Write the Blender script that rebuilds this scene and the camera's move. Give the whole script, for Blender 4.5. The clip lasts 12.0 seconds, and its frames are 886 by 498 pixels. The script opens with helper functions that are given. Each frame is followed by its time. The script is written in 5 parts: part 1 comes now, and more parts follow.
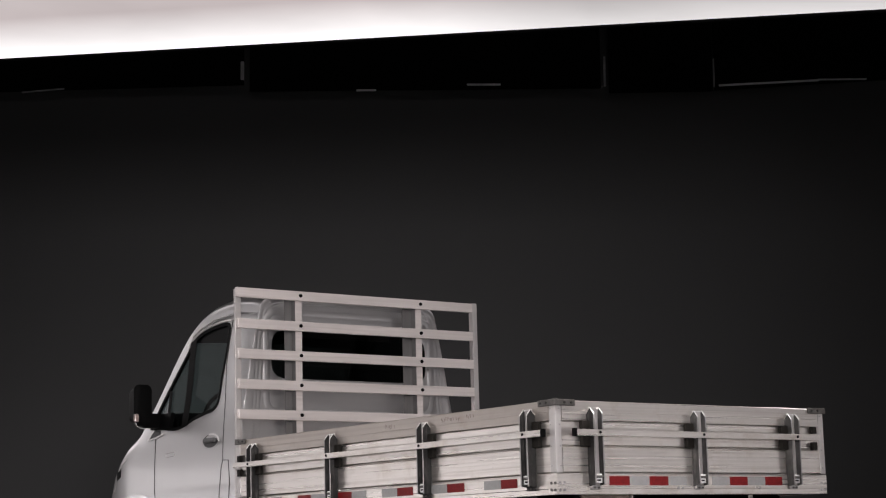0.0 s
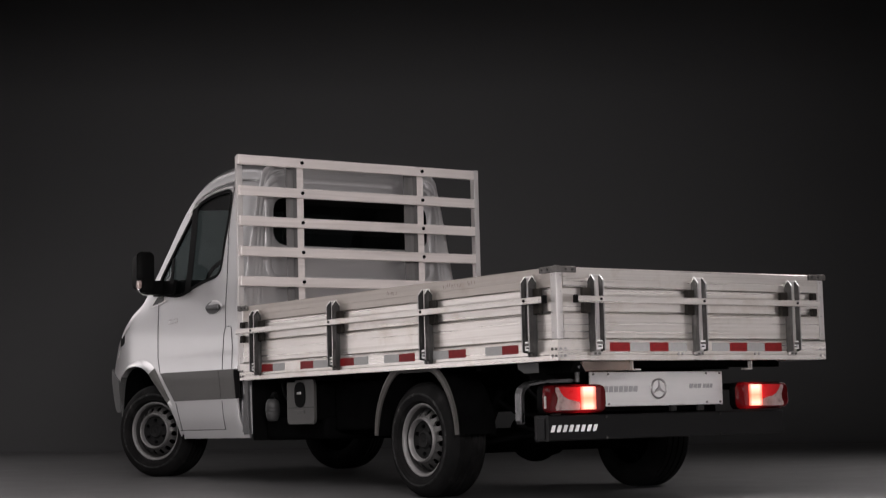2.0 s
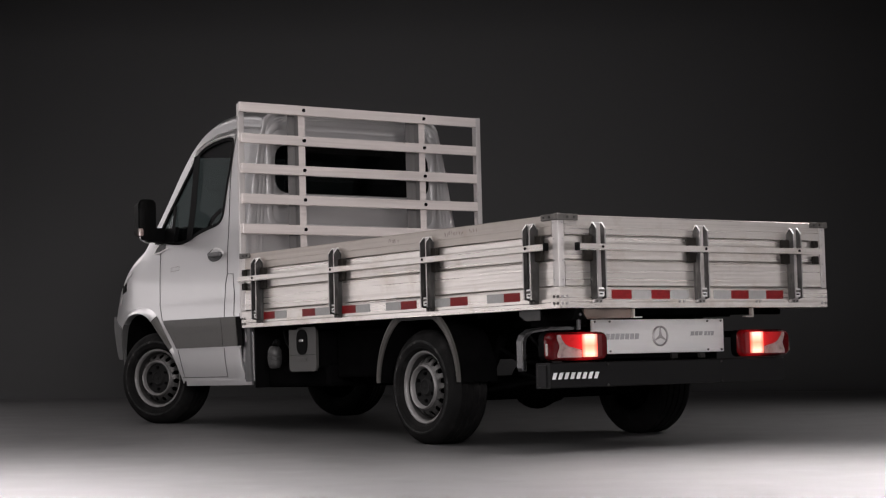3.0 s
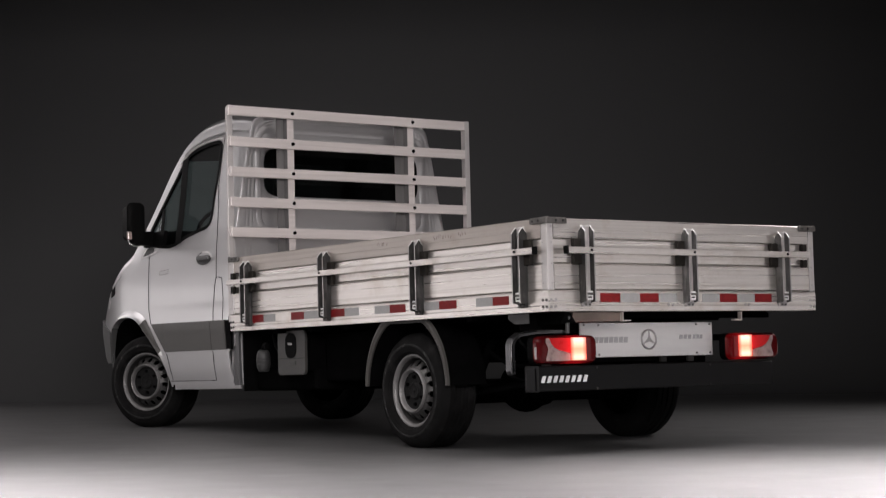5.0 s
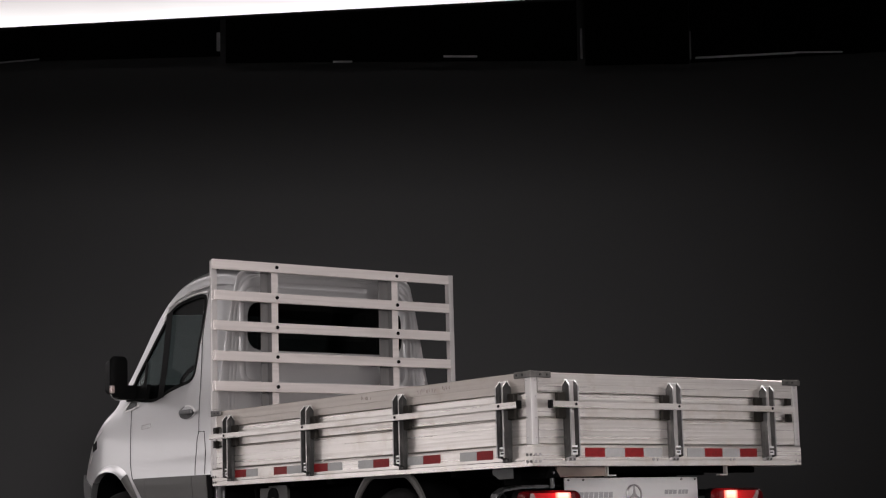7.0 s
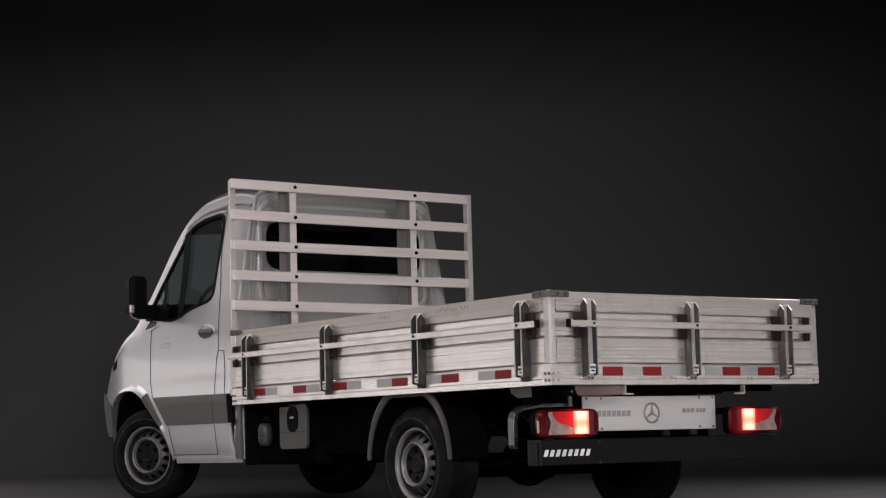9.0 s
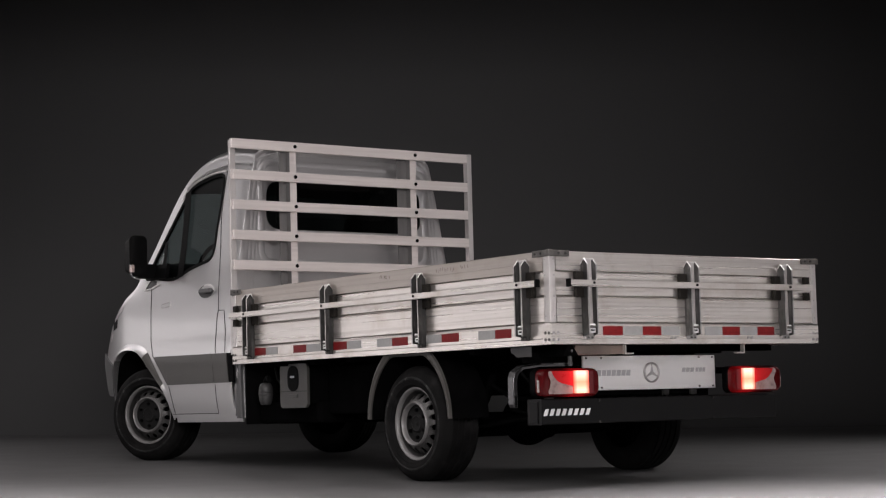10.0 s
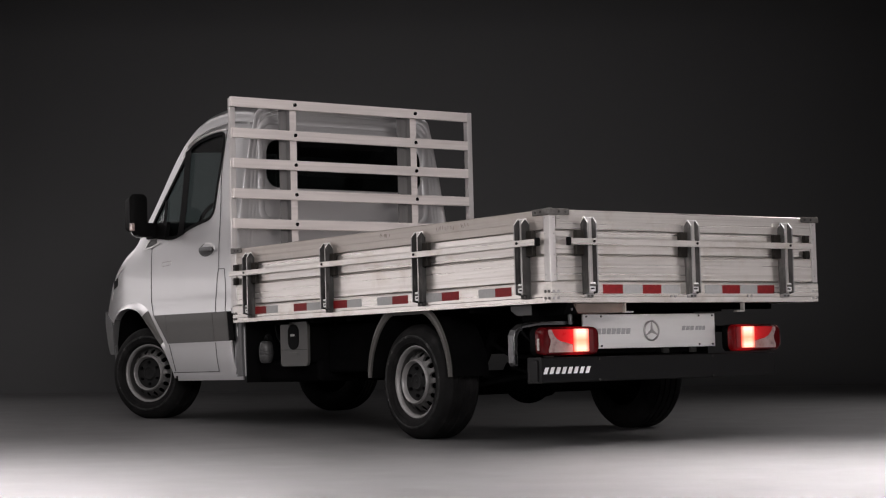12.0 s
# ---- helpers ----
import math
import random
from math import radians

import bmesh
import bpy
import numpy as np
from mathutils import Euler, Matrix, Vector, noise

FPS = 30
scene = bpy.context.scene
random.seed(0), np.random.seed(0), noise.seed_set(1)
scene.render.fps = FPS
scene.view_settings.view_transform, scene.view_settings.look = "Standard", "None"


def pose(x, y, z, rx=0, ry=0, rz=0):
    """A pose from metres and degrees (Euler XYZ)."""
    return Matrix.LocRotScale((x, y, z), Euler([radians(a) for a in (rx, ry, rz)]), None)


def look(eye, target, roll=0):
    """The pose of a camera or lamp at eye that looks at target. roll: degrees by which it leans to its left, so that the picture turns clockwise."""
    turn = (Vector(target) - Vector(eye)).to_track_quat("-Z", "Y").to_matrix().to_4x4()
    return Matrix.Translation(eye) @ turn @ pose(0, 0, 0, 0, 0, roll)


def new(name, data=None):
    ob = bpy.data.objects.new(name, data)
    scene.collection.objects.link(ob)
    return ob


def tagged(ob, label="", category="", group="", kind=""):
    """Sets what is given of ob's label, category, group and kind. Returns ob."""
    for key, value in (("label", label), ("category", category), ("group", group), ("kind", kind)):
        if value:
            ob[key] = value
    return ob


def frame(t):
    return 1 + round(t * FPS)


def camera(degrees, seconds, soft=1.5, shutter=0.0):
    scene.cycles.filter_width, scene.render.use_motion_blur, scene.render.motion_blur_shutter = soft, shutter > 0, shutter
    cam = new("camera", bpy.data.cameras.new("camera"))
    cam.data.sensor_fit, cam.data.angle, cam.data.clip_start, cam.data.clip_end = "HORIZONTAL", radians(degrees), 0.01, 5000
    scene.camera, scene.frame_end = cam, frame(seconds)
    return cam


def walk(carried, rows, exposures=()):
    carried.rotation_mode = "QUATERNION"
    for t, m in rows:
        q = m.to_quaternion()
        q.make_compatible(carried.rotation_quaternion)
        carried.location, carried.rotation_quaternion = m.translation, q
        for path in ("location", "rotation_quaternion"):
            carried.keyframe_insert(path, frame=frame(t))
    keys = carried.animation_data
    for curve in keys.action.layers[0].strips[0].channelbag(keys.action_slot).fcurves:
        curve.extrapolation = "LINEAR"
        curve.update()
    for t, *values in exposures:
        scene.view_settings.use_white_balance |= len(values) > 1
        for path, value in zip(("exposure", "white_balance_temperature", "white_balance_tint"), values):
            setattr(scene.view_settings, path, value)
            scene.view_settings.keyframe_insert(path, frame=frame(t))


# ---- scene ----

# ---------------------------------------------------------------- camera
# A tripod head stands still and only tilts and pans.
EYE = (-7.599, -7.946, 0.723)
cam = camera(27.13, 12.0, soft=1.2, shutter=0.5)
ROWS = [
    (0.0, -35.800, 8.259, 0.637),
    (0.2, -35.800, 8.240, 0.640),
    (0.5, -35.803, 7.594, 0.646),
    (1.0, -35.802, 6.438, 0.650),
    (1.5, -35.801, 5.356, 0.652),
    (2.0, -35.751, 4.115, 0.656),
    (2.5, -35.751, 3.339, 0.649),
    (3.0, -35.697, 2.482, 0.645),
    (3.2, -35.599, 2.382, 0.650),
    (4.8, -36.057, 2.451, 0.650),
    (5.0, -36.044, 2.584, 0.663),
    (5.2, -36.037, 3.627, 0.650),
    (5.3, -36.031, 4.437, 0.650),
    (5.4, -36.034, 5.414, 0.650),
    (5.5, -36.024, 6.570, 0.631),
    (5.6, -36.035, 7.291, 0.650),
    (5.8, -36.049, 7.520, 0.650),
    (6.0, -36.069, 7.543, 0.646),
    (6.5, -36.450, 7.497, 0.648),
    (6.7, -36.581, 7.493, 0.650),
    (8.3, -35.978, 5.863, 0.650),
    (8.5, -35.973, 5.611, 0.645),
    (9.0, -35.973, 4.871, 0.661),
    (9.5, -35.974, 4.170, 0.656),
    (10.0, -35.969, 3.611, 0.655),
    (10.5, -35.967, 3.119, 0.663),
    (11.0, -35.964, 2.774, 0.662),
    (11.5, -35.964, 2.504, 0.662),
    (12.0, -35.963, 2.316, 0.662),
]
walk(cam, [(t, pose(*EYE, 90 + pitch, roll, yaw)) for t, yaw, pitch, roll in ROWS])

# ---------------------------------------------------------------- world and light
world = bpy.data.worlds.new("studio_dark")
world.use_nodes = True
world.node_tree.nodes["Background"].inputs["Color"].default_value = (0.01, 0.01, 0.011, 1)
world.node_tree.nodes["Background"].inputs["Strength"].default_value = 0.3
scene.world = world
scene.view_settings.exposure = 0.0

# the studio's own axes: u to the right of the tripod, v away from it
STUDIO = pose(EYE[0], EYE[1], 0, 0, 0, -35.96)
PANEL_H = 4.2
PANEL_GLOW = 1.0


def unseen_lamp(name, u, v, z, wide_u, deep_v, watts, spread, target=None, colour=(1.0, 0.935, 0.945)):
    """An added soft area light, out of view; spread narrows it like a louvre."""
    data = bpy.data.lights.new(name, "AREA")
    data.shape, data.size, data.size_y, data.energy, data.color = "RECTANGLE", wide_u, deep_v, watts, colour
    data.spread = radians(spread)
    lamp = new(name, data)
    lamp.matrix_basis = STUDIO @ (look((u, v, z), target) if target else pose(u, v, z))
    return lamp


# Added overhead fill, out of view; the panel alone lights too little.
unseen_lamp("fill_bank_left", -4.9, 8.4, 4.1, 6.6, 7.6, 240, 140)
unseen_lamp("fill_bank_far_left", -6.2, 16.6, 4.6, 3.6, 3.8, 80, 140)
unseen_lamp("fill_bank_far_right", 6.2, 14.6, 4.4, 2.4, 3.2, 84, 80, (3.9, 13.8, 0))
# Fill added to even out the back wall.
unseen_lamp("backdrop_fill", 0.0, 11.0, 4.12, 8.0, 0.5, 30, 104, (0.0, 22.0, 5.2))
# Unseen; stands for what the door mirrors at horizon height.
unseen_lamp("low_softbox", -9.0, 17.4, 0.95, 5.0, 1.2, 9.5, 120, (-1.9, 14.0, 0.95))
# Fill added to lift the cab's upper side, roof edge and pillar.
unseen_lamp("tall_fill", -9.6, 17.0, 3.2, 7.0, 3.6, 5.5, 110, (-1.9, 14.0, 1.9))
unseen_lamp("front_fill", -7.4, 19.4, 3.3, 3.4, 2.4, 16, 110, (-1.9, 14.0, 2.0))
# Added overhead fill for the tail, out of view.
unseen_lamp("fill_bank_right", 3.9, 8.0, 4.1, 3.4, 5.0, 235, 84)
# Unseen; inferred from the two light pools on the floor.
unseen_lamp("floor_lamp_left", -3.0, 7.2, 4.05, 3.0, 4.4, 960, 82)
unseen_lamp("floor_lamp_right", 3.1, 8.4, 4.05, 4.4, 3.2, 590, 54)
# Low fill added to brighten the side board's lower planks.
unseen_lamp("side_fill", -8.2, 12.4, 0.80, 4.6, 1.2, 7.5, 72, (0.0, 12.0, 0.70))
# Unseen; inferred from the lit tail panel and the rear wall's reflection.
unseen_lamp("rear_softbox", 1.2, -1.5, 3.3, 3.6, 2.6, 72, 40, (-0.4, 13.4, 2.3))
unseen_lamp("right_softbox", 10.5, 8.6, 1.15, 5.0, 1.8, 7.6, 90, (1.6, 11.0, 1.0))


# ---------------------------------------------------------------- materials
def material(name, base, rough=0.5, metal=0.0, vary=0.15, scale=6.0, stretch=(1, 1, 1), bump=0.0, bump_scale=80.0, coat=0.0,
             stain=None, stain_amount=0.0, stain_scale=2.0, rough_vary=0.1, emit=None, power=0.0, spec=0.5, smear=None, smear_amount=0.0):
    m = bpy.data.materials.new(name)
    m.use_nodes = True
    nt = m.node_tree
    nodes, link = nt.nodes, nt.links.new
    b = nodes["Principled BSDF"]
    b.inputs["Metallic"].default_value = metal
    b.inputs["Coat Weight"].default_value = coat
    b.inputs["Coat Roughness"].default_value = 0.06
    b.inputs["Specular IOR Level"].default_value = spec
    tc = nodes.new("ShaderNodeTexCoord")
    mp = nodes.new("ShaderNodeMapping")
    mp.inputs["Scale"].default_value = stretch
    link(tc.outputs["Object"], mp.inputs["Vector"])
    n1 = nodes.new("ShaderNodeTexNoise")
    n1.inputs["Scale"].default_value = scale
    n1.inputs["Detail"].default_value = 6.0
    link(mp.outputs["Vector"], n1.inputs["Vector"])
    ramp = nodes.new("ShaderNodeMapRange")
    ramp.inputs["From Min"].default_value, ramp.inputs["From Max"].default_value = 0.3, 0.7
    ramp.inputs["To Min"].default_value, ramp.inputs["To Max"].default_value = 1 - vary, 1 + vary
    link(n1.outputs["Fac"], ramp.inputs["Value"])
    mul = nodes.new("ShaderNodeVectorMath")
    mul.operation = "SCALE"
    mul.inputs[0].default_value = base
    link(ramp.outputs["Result"], mul.inputs["Scale"])
    colour = mul.outputs["Vector"]
    if stain:
        n2 = nodes.new("ShaderNodeTexNoise")
        n2.inputs["Scale"].default_value = stain_scale
        n2.inputs["Detail"].default_value = 8.0
        n2.inputs["Roughness"].default_value = 0.65
        link(mp.outputs["Vector"], n2.inputs["Vector"])
        r2 = nodes.new("ShaderNodeMapRange")
        r2.inputs["From Min"].default_value, r2.inputs["From Max"].default_value = 0.55, 0.75
        r2.inputs["To Max"].default_value = stain_amount
        link(n2.outputs["Fac"], r2.inputs["Value"])
        mix = nodes.new("ShaderNodeMix")
        mix.data_type = "RGBA"
        link(r2.outputs["Result"], mix.inputs["Factor"])
        link(colour, mix.inputs["A"])
        mix.inputs["B"].default_value = (*stain, 1)
        colour = mix.outputs["Result"]
    if smear:
        # blotches of handled, oxidised metal
        n4 = nodes.new("ShaderNodeTexNoise")
        n4.inputs["Scale"].default_value = 3.2
        n4.inputs["Detail"].default_value = 9.0
        n4.inputs["Roughness"].default_value = 0.7
        link(tc.outputs["Object"], n4.inputs["Vector"])
        r4 = nodes.new("ShaderNodeMapRange")
        r4.inputs["From Min"].default_value, r4.inputs["From Max"].default_value = 0.52, 0.68
        r4.inputs["To Max"].default_value = smear_amount
        link(n4.outputs["Fac"], r4.inputs["Value"])
        mix4 = nodes.new("ShaderNodeMix")
        mix4.data_type = "RGBA"
        link(r4.outputs["Result"], mix4.inputs["Factor"])
        link(colour, mix4.inputs["A"])
        mix4.inputs["B"].default_value = (*smear, 1)
        colour = mix4.outputs["Result"]
    link(colour, b.inputs["Base Color"])
    rr = nodes.new("ShaderNodeMapRange")
    rr.inputs["To Min"].default_value, rr.inputs["To Max"].default_value = max(0.02, rough - rough_vary), min(1, rough + rough_vary)
    link(n1.outputs["Fac"], rr.inputs["Value"])
    link(rr.outputs["Result"], b.inputs["Roughness"])
    if bump:
        n3 = nodes.new("ShaderNodeTexNoise")
        n3.inputs["Scale"].default_value = bump_scale
        n3.inputs["Detail"].default_value = 4.0
        link(mp.outputs["Vector"], n3.inputs["Vector"])
        bp = nodes.new("ShaderNodeBump")
        bp.inputs["Strength"].default_value = bump
        bp.inputs["Distance"].default_value = 0.004
        link(n3.outputs["Fac"], bp.inputs["Height"])
        link(bp.outputs["Normal"], b.inputs["Normal"])
    if emit:
        b.inputs["Emission Color"].default_value = (*emit, 1)
        b.inputs["Emission Strength"].default_value = power
    return m


ALUM_X = material("raw_aluminium_across", (0.60, 0.572, 0.545), 0.30, 0.88, 0.10, 5, (0.10, 10, 14), 0.05, 60,
                  stain=(0.28, 0.245, 0.21), stain_amount=0.5, stain_scale=2.6, smear=(0.36, 0.30, 0.24), smear_amount=0.45)
# Darker, browner aluminium for the left side board's top plank.
ALUM_BROWN = material("brownish_aluminium", (0.43, 0.395, 0.365), 0.42, 0.85, 0.10, 5, (0.12, 8, 10), 0.05, 60,
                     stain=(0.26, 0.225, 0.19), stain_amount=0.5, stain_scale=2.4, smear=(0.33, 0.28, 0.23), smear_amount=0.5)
ALUM_Y = material("raw_aluminium_along", (0.55, 0.525, 0.500), 0.40, 0.72, 0.10, 5, (6, 0.25, 9), 0.05, 60,
                  stain=(0.28, 0.245, 0.21), stain_amount=0.5, stain_scale=2.6, smear=(0.36, 0.30, 0.24), smear_amount=0.45)
ALUM_Z = material("raw_aluminium_upright", (0.54, 0.52, 0.51), 0.50, 0.75, 0.08, 5, (6, 6, 0.4), 0.05, 60)
ALUM_BAR = material("brushed_aluminium_bar", (0.66, 0.612, 0.592), 0.45, 0.50, 0.08, 5, (0.25, 6, 9), 0.05, 60,
                    stain=(0.38, 0.33, 0.30), stain_amount=0.4, stain_scale=2.6)
LAMP_STEEL = material("zinc_plated_steel", (0.075, 0.075, 0.077), 0.24, 0.7, 0.25, 9, bump=0.06)
GALV = material("dark_galvanised_steel", (0.020, 0.0195, 0.019), 0.6, 0.0, 0.35, 14, (3, 3, 0.8), 0.1, 90, spec=0.2, stain=(0.10, 0.097, 0.095), stain_amount=0.8, stain_scale=7, smear=(0.075, 0.073, 0.071), smear_amount=0.7)
BLOCK = material("dark_guide_block_plastic", (0.013, 0.0115, 0.010), 0.6, 0, 0.3, 20, spec=0.1, bump=0.1)
GALV_PALE = material("spangled_galvanised_steel", (0.046, 0.045, 0.044), 0.5, 0.3, 0.5, 16, (3, 3, 0.8), 0.1, 90, spec=0.3, stain=(0.20, 0.196, 0.192), stain_amount=0.8, stain_scale=8, smear=(0.14, 0.137, 0.134), smear_amount=0.6)
EDGE = material("bright_cut_steel", (0.75, 0.74, 0.73), 0.35, 0.45, 0.08, 20)
BRACKET = material("dark_cast_steel", (0.10, 0.095, 0.09), 0.5, 0.6, 0.3, 25, bump=0.2)
PAINT = material("silver_car_paint", (0.57, 0.565, 0.568), 0.325, 0.88, 0.015, 3, coat=0.5, rough_vary=0.012)
CLAD = material("grey_plastic", (0.048, 0.0455, 0.0425), 0.36, 0, 0.12, 8, bump=0.08, bump_scale=300)
BLACK = material("black_plastic", (0.0026, 0.0026, 0.0027), 0.55, 0, 0.2, 10, spec=0.03, bump=0.05, bump_scale=200)
SEAM = material("seam_shadow_gap", (0.015, 0.015, 0.015), 0.8)
RUBBER = material("tyre_rubber", (0.0058, 0.0057, 0.0057), 0.75, 0, 0.35, 14, spec=0.05, bump=0.15, bump_scale=160,
                  stain=(0.024, 0.023, 0.023), stain_amount=0.5, stain_scale=7)
# Lighter wheel paint for the rim lip and the inner ring.
RIM_EDGE = material("light_rim_paint", (0.145, 0.142, 0.14), 0.42, 0.3, 0.1, 18)
HUB = material("dark_hub_steel", (0.008, 0.008, 0.008), 0.7, 0.0, 0.3, 25, spec=0.1)
CHASSIS = material("black_chassis_paint", (0.0024, 0.0024, 0.0025), 0.6, 0.0, 0.3, 12, bump=0.1, spec=0.0)
BUMPER = material("black_bumper_paint", (0.005, 0.005, 0.0053), 0.35, 0.0, 0.15, 6, spec=0.12)
GREYBOX = material("light_grey_tank_plastic", (0.036, 0.035, 0.033), 0.5, 0, 0.1, 6, bump=0.05, bump_scale=200)
DARK_GREY = material("dark_grey_plastic", (0.03, 0.03, 0.03), 0.5, 0, 0.15, 8)
BUMPER_GREY = material("mid_grey_bumper_plastic", (0.075, 0.075, 0.075), 0.5, 0, 0.08, 6, bump=0.05, bump_scale=300)
# Darker, more metallic aluminium for small edges and fittings.
ALUM_DARKER = material("darker_aluminium", (0.36, 0.35, 0.345), 0.4, 0.8, 0.15, 5, (6, 6, 0.4), 0.05, 60)
# Wheel dish and barrel; the recess's shade is put into this darker grey.
DISH = material("dark_dish_paint", (0.052, 0.051, 0.050), 0.45, 0.5, 0.2, 20, stain=(0.03, 0.03, 0.03), stain_amount=0.5, stain_scale=14)
SCUFF = material("scuffed_rubber", (0.014, 0.014, 0.014), 0.8, 0, 0.7, 22, stain=(0.22, 0.215, 0.21), stain_amount=0.95, stain_scale=9, spec=0.1)
# Darker copy of the aluminium: shade behind the headboard bars, as colour.
ALUM_SHADED = material("aluminium_with_painted_shade", (0.15, 0.147, 0.145), 0.5, 0.5, 0.15, 5, (6, 6, 0.4), 0.05, 60)
# Silver bodywork lying in shade, coloured dark grey.
PILLAR = material("shaded_bodywork_grey", (0.036, 0.036, 0.037), 0.34, 0, 0.15, 8, spec=0.4)
CHALK = material("faded_pencil", (0.20, 0.17, 0.155), 0.8)
PLATE = material("satin_aluminium_sheet", (0.72, 0.715, 0.71), 0.38, 0.5, 0.05, 4, (0.4, 4, 4))
CHROME = material("chrome", (0.8, 0.8, 0.8), 0.12, 1.0, 0.03, 10)
MIRROR = material("mirror_glass", (0.003, 0.003, 0.003), 0.12, 0.0, 0.05, 5, rough_vary=0.02, spec=0.08)
RED = material("red_reflective_tape", (0.12, 0.007, 0.008), 0.5, 0, 0.2, 60, bump=0.1, bump_scale=400, spec=0.2)
WHITE_TAPE = material("grey_white_reflective_tape", (0.23, 0.23, 0.227), 0.4, 0.1, 0.08, 60, bump=0.1, bump_scale=400)
LENS_DARK = material("dark_red_lens", (0.060, 0.003, 0.004), 0.22, 0, 0.1, 20, spec=0.25, emit=(1.0, 0.012, 0.02), power=0.014)
LENS_RED = material("glowing_red_lens", (0.30, 0.006, 0.008), 0.3, 0, 0.1, 30, spec=0.15, emit=(1.0, 0.015, 0.02), power=0.20)
LENS_AMBER = material("dull_amber_lens", (0.24, 0.18, 0.165), 0.2, 0, 0.5, 40, coat=0.5)
LENS_WHITE = material("clear_lens", (0.30, 0.22, 0.21), 0.3, 0, 0.3, 22, spec=0.3, emit=(1.0, 0.12, 0.08), power=0.1)


def lit_lens_material():
    m = material("lit_brake_lens", (0.5, 0.05, 0.04), 0.25, 0, 0.05, 30, emit=(1, 0.5, 0.34), power=1.35)
    nt = m.node_tree
    b = nt.nodes["Principled BSDF"]
    tc = nt.nodes.new("ShaderNodeTexCoord")
    sep = nt.nodes.new("ShaderNodeSeparateXYZ")
    ramp = nt.nodes.new("ShaderNodeValToRGB")
    nt.links.new(tc.outputs["Generated"], sep.inputs["Vector"])
    nt.links.new(sep.outputs["Z"], ramp.inputs["Fac"])
    e = ramp.color_ramp.elements
    e[0].position, e[0].color = 0.0, (1.0, 0.62, 0.42, 1)
    e[1].position, e[1].color = 1.0, (1.0, 0.66, 0.50, 1)
    for at, c in ((0.14, (1.0, 0.80, 0.60)), (0.36, (1.0, 0.50, 0.30)), (0.50, (1.0, 0.40, 0.22)), (0.66, (1.0, 0.62, 0.42)), (0.88, (1.0, 0.84, 0.68))):
        k = e.new(at)
        k.color = (*c, 1)
    side = nt.nodes.new("ShaderNodeValToRGB")
    nt.links.new(sep.outputs["X"], side.inputs["Fac"])
    f = side.color_ramp.elements
    f[0].position, f[0].color = 0.0, (0.9, 0.16, 0.12, 1)
    f[1].position, f[1].color = 1.0, (0.9, 0.16, 0.12, 1)
    for at in (0.24, 0.76):
        f.new(at).color = (1, 1, 1, 1)
    both = nt.nodes.new("ShaderNodeMix")
    both.data_type, both.blend_type = "RGBA", "MULTIPLY"
    both.inputs["Factor"].default_value = 1.0
    nt.links.new(ramp.outputs["Color"], both.inputs["A"])
    nt.links.new(side.outputs["Color"], both.inputs["B"])
    nt.links.new(both.outputs["Result"], b.inputs["Emission Color"])
    return m


LENS_LIT = lit_lens_material()


def lamp_glow(m, peak, reach):
    """The lamp's own light in the lens, strongest beside the lit segment."""
    nt = m.node_tree
    b = nt.nodes["Principled BSDF"]
    tc = nt.nodes.new("ShaderNodeTexCoord")
    sep = nt.nodes.new("ShaderNodeSeparateXYZ")
    nt.links.new(tc.outputs["Object"], sep.inputs["Vector"])
    last = sep.outputs["X"]
    for op, value in (("ABSOLUTE", 0.0), ("SUBTRACT", 0.688), ("ABSOLUTE", 0.0), ("SUBTRACT", 0.045), ("DIVIDE", reach), ("MULTIPLY", -1.0), ("EXPONENT", 0.0), ("MULTIPLY", peak), ("MINIMUM", peak)):
        n = nt.nodes.new("ShaderNodeMath")
        n.operation = op
        n.inputs[1].default_value = value
        nt.links.new(last, n.inputs[0])
        last = n.outputs["Value"]
    nt.links.new(last, b.inputs["Emission Strength"])


for lens, peak, reach in ((LENS_RED, 0.75, 0.075), (LENS_DARK, 0.20, 0.03), (LENS_WHITE, 0.45, 0.035)):
    lamp_glow(lens, peak, reach)
LETTER = material("white_letter_film", (0.75, 0.75, 0.75), 0.4)
LETTER_GREY = material("chrome_letter_film", (0.33, 0.33, 0.335), 0.3, 0.6)
INTERIOR = material("dark_cab_trim", (0.025, 0.025, 0.027), 0.8, 0, 0.2, 12)
GREY_TRIM = material("grey_door_trim", (0.10, 0.11, 0.11), 0.7, 0, 0.1, 6)
WOODY = material("oxidised_sheet", (0.15, 0.118, 0.10), 0.55, 0.2, 0.3, 5, stain=(0.34, 0.13, 0.09), stain_amount=0.7, stain_scale=3)
FLOOR = material("grey_studio_floor_paint", (0.050, 0.0495, 0.050), 0.55, 0, 0.20, 3.0, bump=0.10, bump_scale=30,
                 stain=(0.030, 0.030, 0.030), stain_amount=0.6, stain_scale=1.8, smear=(0.060, 0.059, 0.060), smear_amount=0.35)
WALL = material("grey_studio_wall_paint", (0.064, 0.0645, 0.065), 0.9, 0, 0.04, 0.5, spec=0.2)
DARK = material("black_studio_paint", (0.012, 0.012, 0.012), 0.9, 0, 0.1, 1, spec=0.1)
CLOTH = material("black_duvetyne_cloth", (0.004, 0.004, 0.004), 1.0, 0, 0.2, 3, spec=0.0)
SLIVER_DIM = material("grey_sliver", (0.30, 0.30, 0.30), 0.7, 0, 0.15, 8)
SLIVER = material("pale_sliver", (0.70, 0.70, 0.70), 0.7, 0, 0.15, 8)


